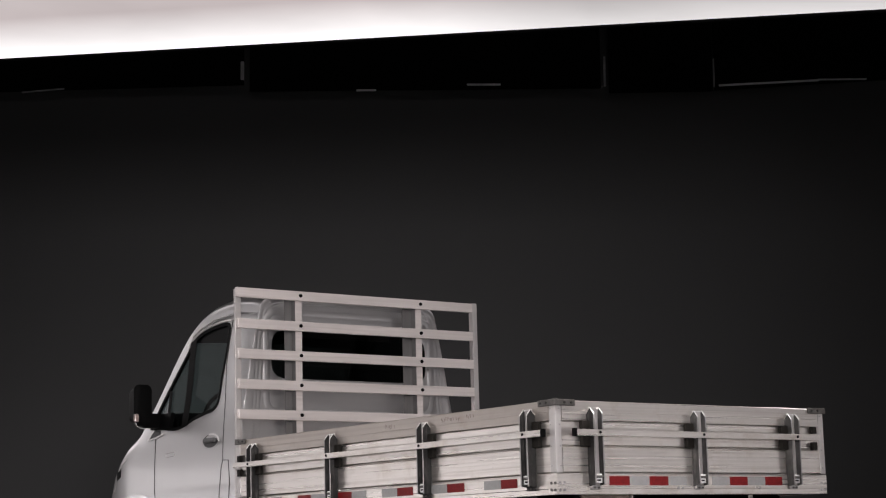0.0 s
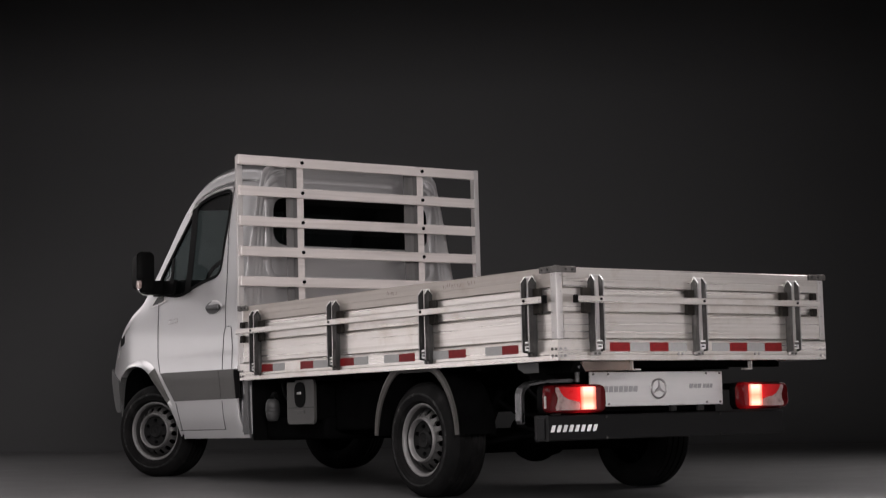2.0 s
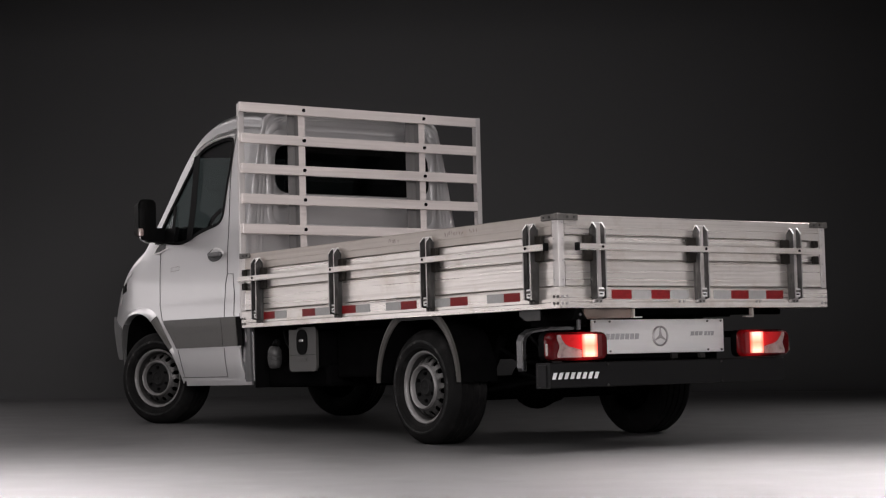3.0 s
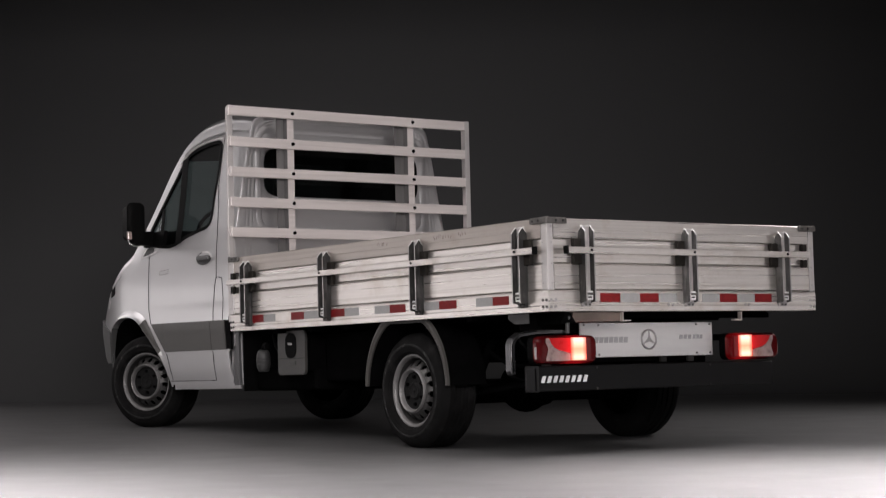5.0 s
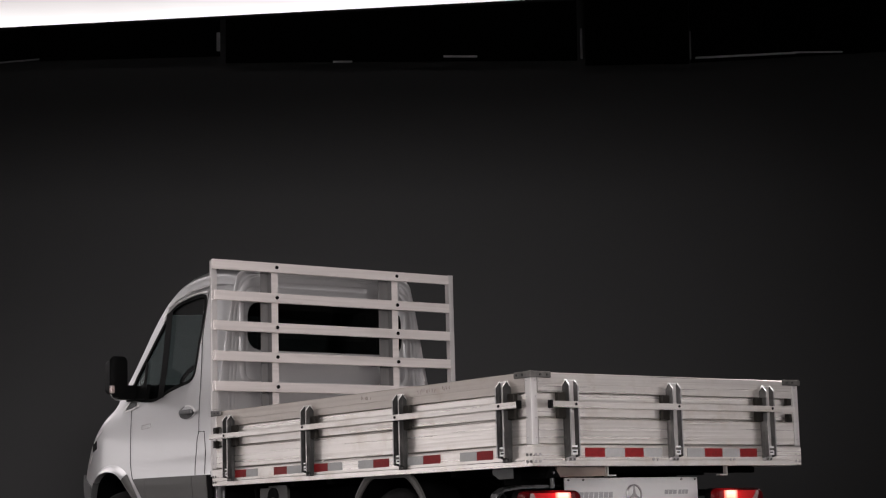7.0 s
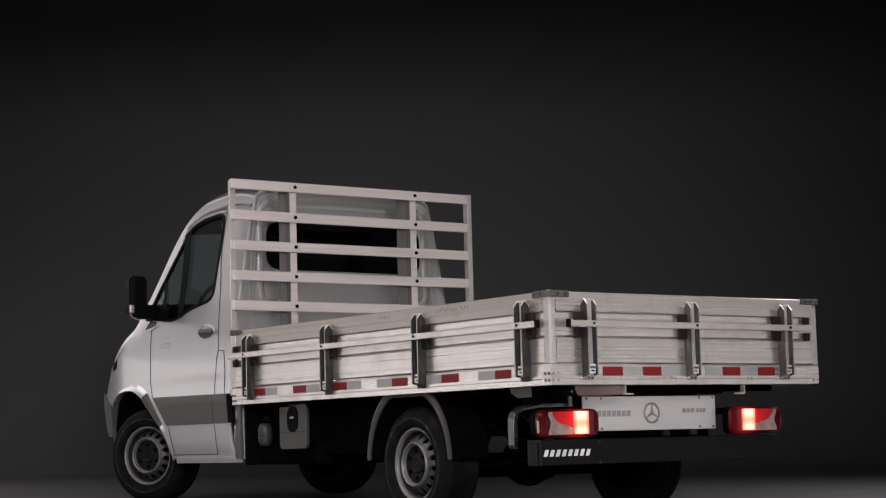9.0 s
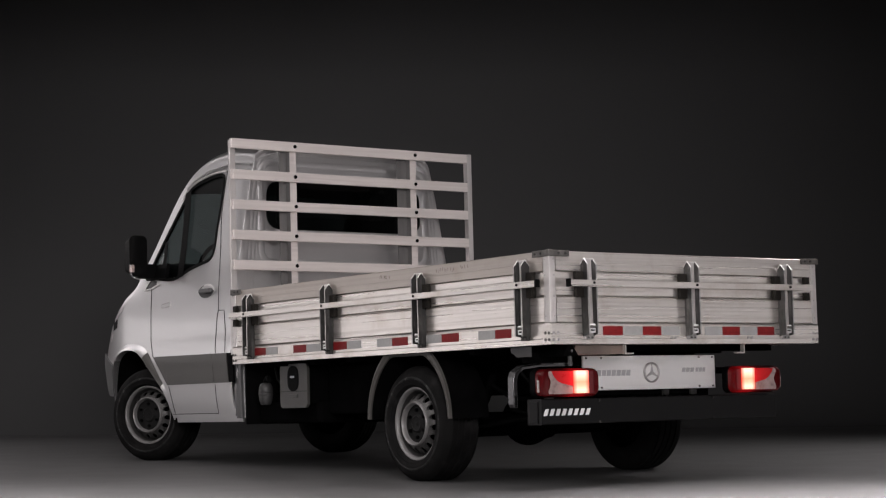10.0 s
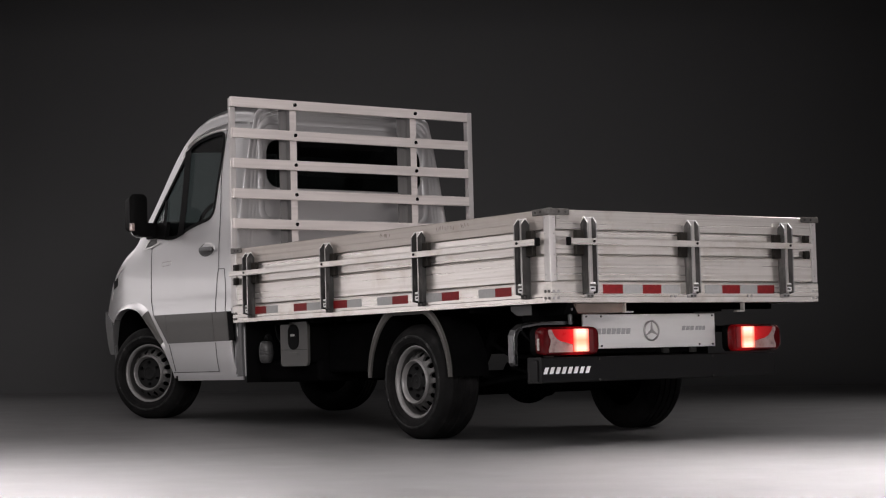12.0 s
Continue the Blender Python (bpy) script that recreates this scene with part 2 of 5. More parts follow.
def glass_material(name, tint, haze=0.0):
    """A thin pane: tinted, with a clear gloss on it."""
    m = bpy.data.materials.new(name)
    m.use_nodes = True
    nt = m.node_tree
    nt.nodes.clear()
    out = nt.nodes.new("ShaderNodeOutputMaterial")
    clear = nt.nodes.new("ShaderNodeBsdfTransparent")
    clear.inputs["Color"].default_value = (*tint, 1)
    gloss = nt.nodes.new("ShaderNodeBsdfGlossy")
    gloss.inputs["Roughness"].default_value = 0.02
    fres = nt.nodes.new("ShaderNodeFresnel")
    fres.inputs["IOR"].default_value = 1.38
    mix = nt.nodes.new("ShaderNodeMixShader")
    nt.links.new(fres.outputs["Fac"], mix.inputs["Fac"])
    nt.links.new(clear.outputs["BSDF"], mix.inputs[1])
    nt.links.new(gloss.outputs["BSDF"], mix.inputs[2])
    last = mix
    # Teal haze mixed in for the light seen through the cab.
    if haze:
        film = nt.nodes.new("ShaderNodeBsdfTranslucent")
        film.inputs["Color"].default_value = (0.55, 0.66, 0.66, 1)
        last = nt.nodes.new("ShaderNodeMixShader")
        last.inputs["Fac"].default_value = haze
        nt.links.new(mix.outputs["Shader"], last.inputs[1])
        nt.links.new(film.outputs["BSDF"], last.inputs[2])
    nt.links.new(last.outputs["Shader"], out.inputs["Surface"])
    return m


# The haze brightens the view through the side window.
SCREEN = glass_material("hazed_windscreen_glass", (0.66, 0.69, 0.69), 0.22)
GLASS = glass_material("tinted_cab_glass", (0.51, 0.57, 0.565))
REAR_GLASS = glass_material("dark_rear_glass", (0.22, 0.23, 0.23))


def panel_material():
    """Fabric of the overhead light: hot along its far edge, dimmer inwards, hot again over the open floor."""
    m = bpy.data.materials.new("glowing_diffuser_fabric")
    m.use_nodes = True
    nt = m.node_tree
    nt.nodes.clear()
    out = nt.nodes.new("ShaderNodeOutputMaterial")
    em = nt.nodes.new("ShaderNodeEmission")
    tc = nt.nodes.new("ShaderNodeTexCoord")
    sep = nt.nodes.new("ShaderNodeSeparateXYZ")
    nt.links.new(tc.outputs["Generated"], sep.inputs["Vector"])
    ramp = nt.nodes.new("ShaderNodeValToRGB")
    cr = ramp.color_ramp
    cr.elements[0].position, cr.elements[0].color = 0.0, (1.2, 1.16, 1.14, 1)
    cr.elements[1].position, cr.elements[1].color = 1.0, (1.25, 1.2, 1.2, 1)
    for at, c in ((0.50, (1.2, 1.15, 1.13)), (0.80, (0.62, 0.56, 0.555)), (0.90, (0.56, 0.49, 0.49)), (0.96, (0.95, 0.9, 0.9))):
        e = cr.elements.new(at)
        e.color = (*c, 1)
    nt.links.new(sep.outputs["Y"], ramp.inputs["Fac"])
    n = nt.nodes.new("ShaderNodeTexNoise")
    n.inputs["Scale"].default_value = 0.7
    n.inputs["Detail"].default_value = 5
    nt.links.new(tc.outputs["Object"], n.inputs["Vector"])
    mr = nt.nodes.new("ShaderNodeMapRange")
    mr.inputs["To Min"].default_value, mr.inputs["To Max"].default_value = 0.8 * PANEL_GLOW, 1.2 * PANEL_GLOW
    nt.links.new(n.outputs["Fac"], mr.inputs["Value"])
    nt.links.new(ramp.outputs["Color"], em.inputs["Color"])
    side = nt.nodes.new("ShaderNodeMapRange")
    side.inputs["From Min"].default_value, side.inputs["From Max"].default_value = 0.47, 0.58
    side.inputs["To Min"].default_value, side.inputs["To Max"].default_value = 1.0, 0.62
    nt.links.new(sep.outputs["X"], side.inputs["Value"])
    both = nt.nodes.new("ShaderNodeMath")
    both.operation = "MULTIPLY"
    nt.links.new(mr.outputs["Result"], both.inputs[0])
    nt.links.new(side.outputs["Result"], both.inputs[1])
    nt.links.new(both.outputs["Value"], em.inputs["Strength"])
    nt.links.new(em.outputs["Emission"], out.inputs["Surface"])
    return m


DIFFUSER = panel_material()


# ---------------------------------------------------------------- mesh helpers
def mesh_of(name, bm, mat, smooth=None):
    bmesh.ops.recalc_face_normals(bm, faces=bm.faces)
    if smooth is not None:
        limit = radians(smooth)
        for f in bm.faces:
            f.smooth = True
        for e in bm.edges:
            if len(e.link_faces) == 2 and e.calc_face_angle(0) > limit:
                e.smooth = False
    me = bpy.data.meshes.new(name)
    bm.to_mesh(me)
    bm.free()
    me.materials.append(mat)
    return me


def part(name, bm, mat, parent=None, label="", at=None, smooth=None):
    """One bmesh (or a ready mesh) as one mesh object under a thing or a part."""
    me = bm if isinstance(bm, bpy.types.Mesh) else mesh_of(name, bm, mat, smooth)
    ob = new(name, me)
    if parent is not None:
        ob.parent = parent
    if at is not None:
        ob.matrix_basis = at
    if label:
        tagged(ob, label)
    return ob


def box(bm, x0, x1, y0, y1, z0, z1, bevel=0.0):
    m = Matrix.Translation(((x0 + x1) / 2, (y0 + y1) / 2, (z0 + z1) / 2)) @ Matrix.Diagonal((abs(x1 - x0), abs(y1 - y0), abs(z1 - z0), 1))
    vs = bmesh.ops.create_cube(bm, size=1, matrix=m)["verts"]
    if bevel:
        es = list({e for v in vs for e in v.link_edges})
        bmesh.ops.bevel(bm, geom=es, offset=bevel, segments=2, affect="EDGES", profile=0.5)
    return bm


def a_box(*a, bevel=0.0):
    return box(bmesh.new(), *a, bevel=bevel)


def prism(bm, outline, axis, t0, t1):
    """A closed outline of (a, b) pushed along an axis: x keeps (y, z), y keeps (x, z), z keeps (x, y)."""
    def place(a, b, t):
        return {"x": (t, a, b), "y": (a, t, b), "z": (a, b, t)}[axis]
    lo = [bm.verts.new(place(a, b, t0)) for a, b in outline]
    hi = [bm.verts.new(place(a, b, t1)) for a, b in outline]
    n = len(lo)
    bm.faces.new(lo)
    bm.faces.new(hi[::-1])
    for i in range(n):
        bm.faces.new((lo[i], hi[i], hi[(i + 1) % n], lo[(i + 1) % n]))
    return bm


def rod(bm, centre, axis, r, depth, seg=16):
    turn = {"x": pose(0, 0, 0, 0, 90, 0), "y": pose(0, 0, 0, 90, 0, 0), "z": Matrix()}[axis]
    bmesh.ops.create_cone(bm, cap_ends=True, segments=seg, radius1=r, radius2=r, depth=depth, matrix=Matrix.Translation(centre) @ turn)
    return bm


def lathe(bm, outline, seg=48):
    """(radius, x) pairs turned about the x axis."""
    rings = []
    for r, x in outline:
        rings.append([bm.verts.new((x, r * math.cos(2 * math.pi * i / seg), r * math.sin(2 * math.pi * i / seg))) for i in range(seg)])
    for a, b in zip(rings, rings[1:]):
        for i in range(seg):
            j = (i + 1) % seg
            bm.faces.new((a[i], a[j], b[j], b[i]))
    return bm


def rounded(x0, x1, y0, y1, r, n=5):
    pts = []
    for cx, cy, a0 in ((x1 - r, y1 - r, 0), (x0 + r, y1 - r, 90), (x0 + r, y0 + r, 180), (x1 - r, y0 + r, 270)):
        for i in range(n + 1):
            a = radians(a0 + 90 * i / n)
            pts.append((cx + r * math.cos(a), cy + r * math.sin(a)))
    return pts


def tube(bm, points, r, seg=10):
    """A bent round pipe through the points."""
    pts = [Vector(p) for p in points]
    rings = []
    for i, p in enumerate(pts):
        d = (pts[min(i + 1, len(pts) - 1)] - pts[max(i - 1, 0)]).normalized()
        side = d.orthogonal().normalized() if i == 0 else (rings_side - d * rings_side.dot(d)).normalized()
        rings_side = side
        up = d.cross(side)
        rings.append([bm.verts.new(p + r * (math.cos(2 * math.pi * k / seg) * side + math.sin(2 * math.pi * k / seg) * up)) for k in range(seg)])
    for a, b in zip(rings, rings[1:]):
        for k in range(seg):
            j = (k + 1) % seg
            bm.faces.new((a[k], a[j], b[j], b[k]))
    bm.faces.new(rings[0])
    bm.faces.new(rings[-1][::-1])
    return bm


# ---------------------------------------------------------------- the studio
def studio():
    bm = bmesh.new()
    box(bm, -30, 30, -25, 40, -0.2, 0.0)
    tagged(part("floor", bm, FLOOR, at=STUDIO), "smooth grey painted concrete studio floor", "floor", kind="structure")
    # back wall with a coved foot
    far, r, top = 22.0, 2.0, 7.2
    bm = bmesh.new()
    line = [(far - r, -0.004)] + [(far - r + r * math.sin(radians(a)), -0.004 + r - r * math.cos(radians(a))) for a in range(6, 91, 6)] + [(far, top), (far + 0.2, top), (far + 0.2, -0.1), (far - r, -0.1)]
    prism(bm, line, "x", -25, 25)
    tagged(part("wall_back", bm, WALL, at=STUDIO, smooth=30), "seamless dark grey cyclorama wall with a coved foot", "wall", kind="structure")
    for name, a in (("wall_right", (25, 25.3, -18, 30, 0, 9)), ("wall_behind", (-25, 25, -18.3, -18, 0, 9)), ("wall_far", (-25, 25, 29.7, 30, 0, 9))):
        tagged(part(name, a_box(*a), DARK, at=STUDIO), "black painted studio wall", "wall", kind="structure")
    # Unseen wall, added for the truck's left side to reflect.
    tagged(part("wall_left", a_box(-12.3, -12, -18, 30, 0, 9), WALL, at=STUDIO), "unseen dark grey side wall, added for reflections", "wall", kind="structure")
    tagged(part("ceiling", a_box(-25.3, 25.3, -18.3, 30, 9, 9.2), DARK, at=STUDIO), "black painted studio ceiling", "ceiling", kind="structure")


def overhead_light():
    """A wide fabric light box hung over the open floor; its far edge runs slightly askew."""
    slope = (12.48 - 13.59) / (3.10 + 3.37)
    turn = math.degrees(math.atan(slope))
    place = STUDIO @ pose(0, 13.03, PANEL_H, 0, 0, turn)
    thing = new("overhead_light_box")
    thing.matrix_basis = place
    tagged(thing, "large white glowing fabric light box hung from the ceiling", "studio light")
    half, deep = 7.0, 10.5
    part("diffuser", a_box(-half, half, -deep, 0, 0, 0.02), DIFFUSER, thing, "glowing white diffuser fabric")
    for name, a in (("frame_rail", (-half, half, 0.004, 0.06, -0.01, 0.30)), ("frame_rail", (-half, half, -deep - 0.06, -deep - 0.004, -0.01, 0.30)),
                    ("frame_rail", (-half - 0.06, -half - 0.004, -deep, 0, -0.01, 0.30)), ("frame_rail", (half + 0.004, half + 0.06, -deep, 0, -0.01, 0.30))):
        part(name, a_box(*a, bevel=0.008), CLOTH, thing)
    part("top_cover", a_box(-half, half, -deep, 0, 0.24, 0.28), CLOTH, thing)
    for x in (-6, 6):
        for y in (-9.5, -1):
            part("hanging_cable", rod(bmesh.new(), (x, y, (9 - PANEL_H + 0.28) / 2), "z", 0.01, 9 - PANEL_H - 0.28, 8), BRACKET, thing)


def black_borders():
    v = 21.3
    for u0, u1, z0, z1 in ((-9.0, -2.37, 5.70, 5.82), (-2.30, 1.87, 5.74, 5.73), (1.97, 3.20, 5.67, 5.68), (3.22, 9.0, 5.69, 5.98)):
        bm = bmesh.new()
        prism(bm, [(u0, z0), (u1, z1), (u1, 8.9), (u0, 8.9)], "y", v, v + 0.05)
        tagged(part("black_border_cloth", bm, CLOTH, at=STUDIO), "black cloth border hung along the top of the wall", "stage curtain", group="border cloths")
    # Pale strips stand in for slivers of lit wall at the cloths' edges.
    for u0, u1, z0, z1, h in ((-5.0, -4.5, 5.74, 5.78, .014), (-1.03, -0.80, 5.715, 5.715, .020), (0.28, 0.68, 5.77, 5.765, .020), (3.27, 4.46, 5.725, 5.775, .020), (4.44, 5.02, 5.785, 5.785, .014),
                              (-2.405, -2.365, 5.87, 5.87, .22), (1.905, 1.930, 5.74, 5.74, .36), (3.205, 3.22, 5.72, 5.72, .34)):
        bm = bmesh.new()
        prism(bm, [(u0, z0), (u1, z1), (u1, z1 + h), (u0, z0 + h)], "y", v - 0.03, v - 0.004)
        tagged(part("batten", bm, SLIVER_DIM if h > 0.1 or u0 < -4 else SLIVER, at=STUDIO), "thin pale strip in place of lit wall at a black cloth edge", "batten", group="battens")


studio()
overhead_light()
black_borders()

# ---------------------------------------------------------------- the truck
# x to the truck's right, y forward from the tail, z up; the unladen body sits nose down.
BODY = pose(0, 0, 0.8, math.degrees(-0.0243), 0, 0) @ pose(0, 0, -0.8)
HALF, LONG = 1.082, 3.598
Z_LOW, Z_SEAM, Z_TOP, Z_HEAD = 0.832, 0.949, 1.357, 2.463

truck = tagged(new("flatbed_truck"), "silver cab truck with an aluminium dropside bed", "truck")


def body_part(name, bm, mat, label="", smooth=None):
    return part(name, bm, mat, truck, label, at=BODY, smooth=smooth)


# ---- dropside bed
def ridges(start, stop, count, low, high):
    """Shallow rolled ridges across a plank, as (share of the height, depth)."""
    out, p = [], (stop - start) / count
    for i in range(count):
        q = start + i * p
        out += [(q + p * f, low + (high - low) * d) for f, d in ((0.0, 0.1), (0.12, 0.0), (0.30, 0.75), (0.45, 1.0), (0.70, 1.0), (0.86, 0.75))]
    return out


PLANKS = (
    # foot, head, outward steps
    (0.952, 1.102, [(0, .008), (.03, .019)] + ridges(.05, .97, 6, .02175, .0220) + [(1, .008)]),
    (1.105, 1.240, [(0, .006), (.03, .0155)] + ridges(.05, .72, 3, .0164, .0166) + [(.75, .016), (.975, .017), (1, .004)]),
    (1.243, 1.357, [(0, .008), (.035, .023), (.40, .023), (.42, .0212), (.44, .023), (.95, .023), (1, .016)]),
)


def board(name, length, place, mat, posts, bar, block_side, label, pale_from=9, top_mat=None):
    """One dropside. Local x runs along it from 0 to length, -y points outwards."""
    holder = part(name, a_box(0.004, length - 0.004, 0.004, 0.026, Z_SEAM + 0.004, Z_TOP - 0.004), mat, truck, label, at=BODY @ place)
    for foot, head, steps in PLANKS:
        bm = bmesh.new()
        outline = [(-d, foot + s * (head - foot)) for s, d in steps] + [(0.0, head), (0.0, foot)]
        prism(bm, outline, "x", 0.0, length)
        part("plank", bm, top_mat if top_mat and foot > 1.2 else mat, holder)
    for k, u in enumerate(posts):
        steel = GALV if k < pale_from else GALV_PALE
        w, d, t = 0.032, 0.060, 0.005
        post = part("stake_post", a_box(u - w, u + w, -0.046, -0.040, 0.880, 1.312, bevel=0.001), ALUM_Z, holder, "upright steel channel with pointed flanges")
        for s in (-1, 1):
            bm = bmesh.new()
            prism(bm, [(-0.024, 0.875), (-0.024 - d, 0.885), (-0.024 - d, 1.280), (-0.024 - d * 0.5, 1.315), (-0.024, 1.282)], "x", u + s * w - t / 2, u + s * w + t / 2)
            part("flange", bm, steel, post)
            bm = bmesh.new()
            box(bm, u + s * w - t / 2 - 0.001, u + s * w + t / 2 + 0.001, -0.0265 - d, -0.0235 - d, 0.885, 1.280)
            part("cut_edge", bm, ALUM_DARKER, post)
            bm = bmesh.new()
            for (a0, c0), (a1, c1) in (((-0.024 - d, 1.280), (-0.024 - d * 0.5, 1.315)), ((-0.024 - d * 0.5, 1.315), (-0.024, 1.282))):
                prism(bm, [(a0, c0), (a1, c1), (a1, c1 + 0.003), (a0, c0 + 0.003)], "x", u + s * w - t / 2 - 0.0008, u + s * w + t / 2 + 0.0008)
            part("bright_edge", bm, EDGE, post)
        part("bright_edge", a_box(u - w, u + w, -0.0475, -0.0395, 1.3125, 1.317), EDGE, post)
        part("hinge_leaf", a_box(u - 0.026, u + 0.026, -0.072, -0.058, 0.893, 0.945, bevel=0.003), PLATE, post)
        part("hinge_slot", a_box(u - 0.012, u + 0.014, -0.0735, -0.0715, 0.904, 0.913), BLACK, post)
        part("hinge_pin", rod(bmesh.new(), (u, -0.066, 0.928), "x", 0.010, 0.066, 10), BRACKET, post)
        part("hinge_foot", a_box(u - 0.03, u + 0.03, -0.05, -0.024, 0.858, 0.884, bevel=0.003), ALUM_DARKER if block_side < 0 else GALV, post)
        for s in (-0.014, 0.014):
            part("bolt", rod(bmesh.new(), (u + s, -0.053, 0.868), "y", 0.006, 0.008, 8), BRACKET, post)
        part("bar_pin", rod(bmesh.new(), (u + 0.004, -0.096, 1.175), "y", 0.008, 0.008, 10), BLACK, post)
        b = u + block_side * 0.062
        for z0, z1 in ((1.188, 1.243), (1.098, 1.158)):
            part("guide_block", a_box(b - 0.027, b + 0.027, -0.052, -0.022, z0, z1, bevel=0.003), BLOCK, holder)
    u0, u1 = bar
    part("locking_bar", a_box(u0, u1, -0.094, -0.068, 1.155, 1.191, bevel=0.002), mat, holder, "square aluminium locking bar")
    cap = u0 if block_side < 0 else u1
    part("bar_end_cap", a_box(cap - 0.008, cap + 0.008, -0.096, -0.066, 1.151, 1.197, bevel=0.002), BLACK, holder)
    end = u1 if block_side < 0 else u0
    for z0, z1 in ((1.200, 1.243), (1.098, 1.147)):
        part("guide_block", a_box(*sorted((end - block_side * 0.018, end + block_side * 0.020)), -0.05, -0.022, z0, z1, bevel=0.003), BLOCK, holder)
    return holder


def rail(name, length, place, mat, tapes, bolts, label):
    """The bed's edge rail under a dropside, with its reflective tapes."""
    bm = bmesh.new()
    prism(bm, [(0.05, Z_LOW), (-0.024, Z_LOW), (-0.024, Z_LOW + 0.03), (-0.026, Z_LOW + 0.034), (-0.026, Z_SEAM - 0.012), (-0.022, Z_SEAM - 0.001), (0.05, Z_SEAM - 0.001)], "x", 0, length)
    ob = part(name, bm, mat, truck, label, at=BODY @ place)
    for u0, u1, red in tapes:
        part("reflective_tape", a_box(u0, u1, -0.0285, -0.0262, 0.882, 0.934), RED if red else WHITE_TAPE, ob, "red reflective tape" if red else "pale reflective tape")
    for u, z in bolts:
        part("bolt", rod(bmesh.new(), (u, -0.028, z), "y", 0.0085, 0.007, 10), BRACKET if length > 3 else ALUM_DARKER, ob)
    return ob


def bed():
    rear = pose(-HALF, 0, 0)
    left = pose(-HALF, LONG, 0, 0, 0, -90)
    right = pose(HALF, 0, 0, 0, 0, 90)
    lift = 0.026  # the skin stands this far outside the bed line
    rear_tapes = [(-.701, -.551, 1), (-.551, -.398, 0), (-.398, -.252, 1), (-.252, -.105, 0), (.100, .244, 0), (.244, .392, 1), (.392, .541, 0), (.541, .688, 1)]
    side_tapes = [(3.277, 3.125, 1), (3.125, 2.968, 0), (2.758, 2.590, 1), (2.590, 2.40, 0), (2.259, 2.09, 1), (2.09, 1.922, 0),
                  (1.74, 1.57, 0), (1.57, 1.399, 1), (1.218, 1.04, 0), (1.04, .867, 1), (.672, .51, 0), (.51, .359, 1)]
    board("tailboard", 2 * HALF - 0.10, pose(-HALF + 0.05, lift, 0), ALUM_X, [HALF - 0.05 + x for x in (-.818, -.018, .770)], (0.042, 2.008), -1,
          "closed ribbed aluminium tailboard", pale_from=1)
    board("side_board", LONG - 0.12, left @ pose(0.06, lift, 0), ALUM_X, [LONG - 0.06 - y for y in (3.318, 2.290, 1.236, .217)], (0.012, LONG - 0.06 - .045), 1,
          "closed ribbed aluminium side board", top_mat=ALUM_BROWN)
    board("side_board", LONG - 0.12, right @ pose(0.06, lift, 0), ALUM_X, [LONG - 0.06 - y for y in (3.355, 2.312, 1.256, .247)], (0.05, LONG - 0.13), 1,
          "closed ribbed aluminium side board")
    rng = random.Random(5)
    for y0, n in ((1.70, 6), (1.08, 9), (0.83, 4)):
        for i in range(n):
            stroke = bmesh.new()
            u, z = LONG - y0 + i * 0.020 + rng.uniform(-.006, .006), rng.uniform(1.305, 1.315)
            lean = rng.uniform(-.010, .010)
            prism(stroke, [(u, z), (u + 0.004, z), (u + lean + 0.004, z + rng.uniform(.014, .026)), (u + lean, z + 0.02)], "y", 0.0020, 0.0032)
            part("pencil_mark", stroke, CHALK, truck, "faded illegible pencil stroke", at=BODY @ left)
    corner = [(0.016, 0.895), (0.049, 0.896), (0.016, 0.857), (0.049, 0.858)]
    rail("bed_rail", 2 * HALF, rear @ pose(0, lift, 0), ALUM_X, [(HALF + a, HALF + b, r) for a, b, r in rear_tapes],
         corner + [(2 * HALF - u, z) for u, z in corner] + [(HALF - .175, .868), (HALF - .14, .868), (HALF + .46, .868), (HALF + .49, .868)], "aluminium tail rail with red and white tape")
    rail("bed_rail", LONG - 0.004, left @ pose(0, lift, 0), ALUM_X, [(LONG - a, LONG - b, r) for a, b, r in side_tapes],
         [(LONG - u, z) for u, z in corner] + corner, "aluminium side rail with red and white tape")
    rail("bed_rail", LONG - 0.004, right @ pose(0.004, lift, 0), ALUM_X, [(a, b, r) for b, a, r in side_tapes], corner, "aluminium side rail with red and white tape")
    # corner posts with two skins and a seam
    for sx in (-1, 1):
        for y0, y1, tag in ((0.0, 0.056, "rear"), (LONG - 0.056, LONG, "front")):
            bm = bmesh.new()
            x0, x1 = sorted((sx * HALF, sx * (HALF - 0.046)))
            box(bm, x0, x1, y0 + (0.002 if tag == "rear" else 0), y1, Z_SEAM + 0.002, Z_TOP - 0.006, bevel=0.004)
            post = body_part("corner_post", bm, ALUM_Z, "upright aluminium corner post")
            for z in (0.99, 1.10, 1.22, 1.31):
                part("rivet", rod(bmesh.new(), (sx * (HALF - 0.030), y0 + 0.001, z), "y", 0.004, 0.006, 8), ALUM_DARKER, post)
                part("rivet", rod(bmesh.new(), (sx * HALF, y0 + 0.040, z), "x", 0.004, 0.006, 8), ALUM_DARKER, post)
            # hooked corner hinge on top
            bm = bmesh.new()
            yc = y0 if tag == "rear" else y1
            rod(bm, (sx * (HALF - 0.005), yc + (0.004 if tag == "rear" else -0.004), Z_TOP - 0.010), "z", 0.015, 0.036, 14)
            d = 1 if tag == "rear" else -1
            a, b = sorted((sx * HALF + sx * 0.012, sx * (HALF - 0.14)))
            if tag == "rear":
                box(bm, a, b, -0.012, 0.0, Z_TOP - 0.032, Z_TOP + 0.004, bevel=0.004)
            a, b = sorted((sx * (HALF + 0.012), sx * HALF))
            c, e = sorted((yc, yc + d * 0.14))
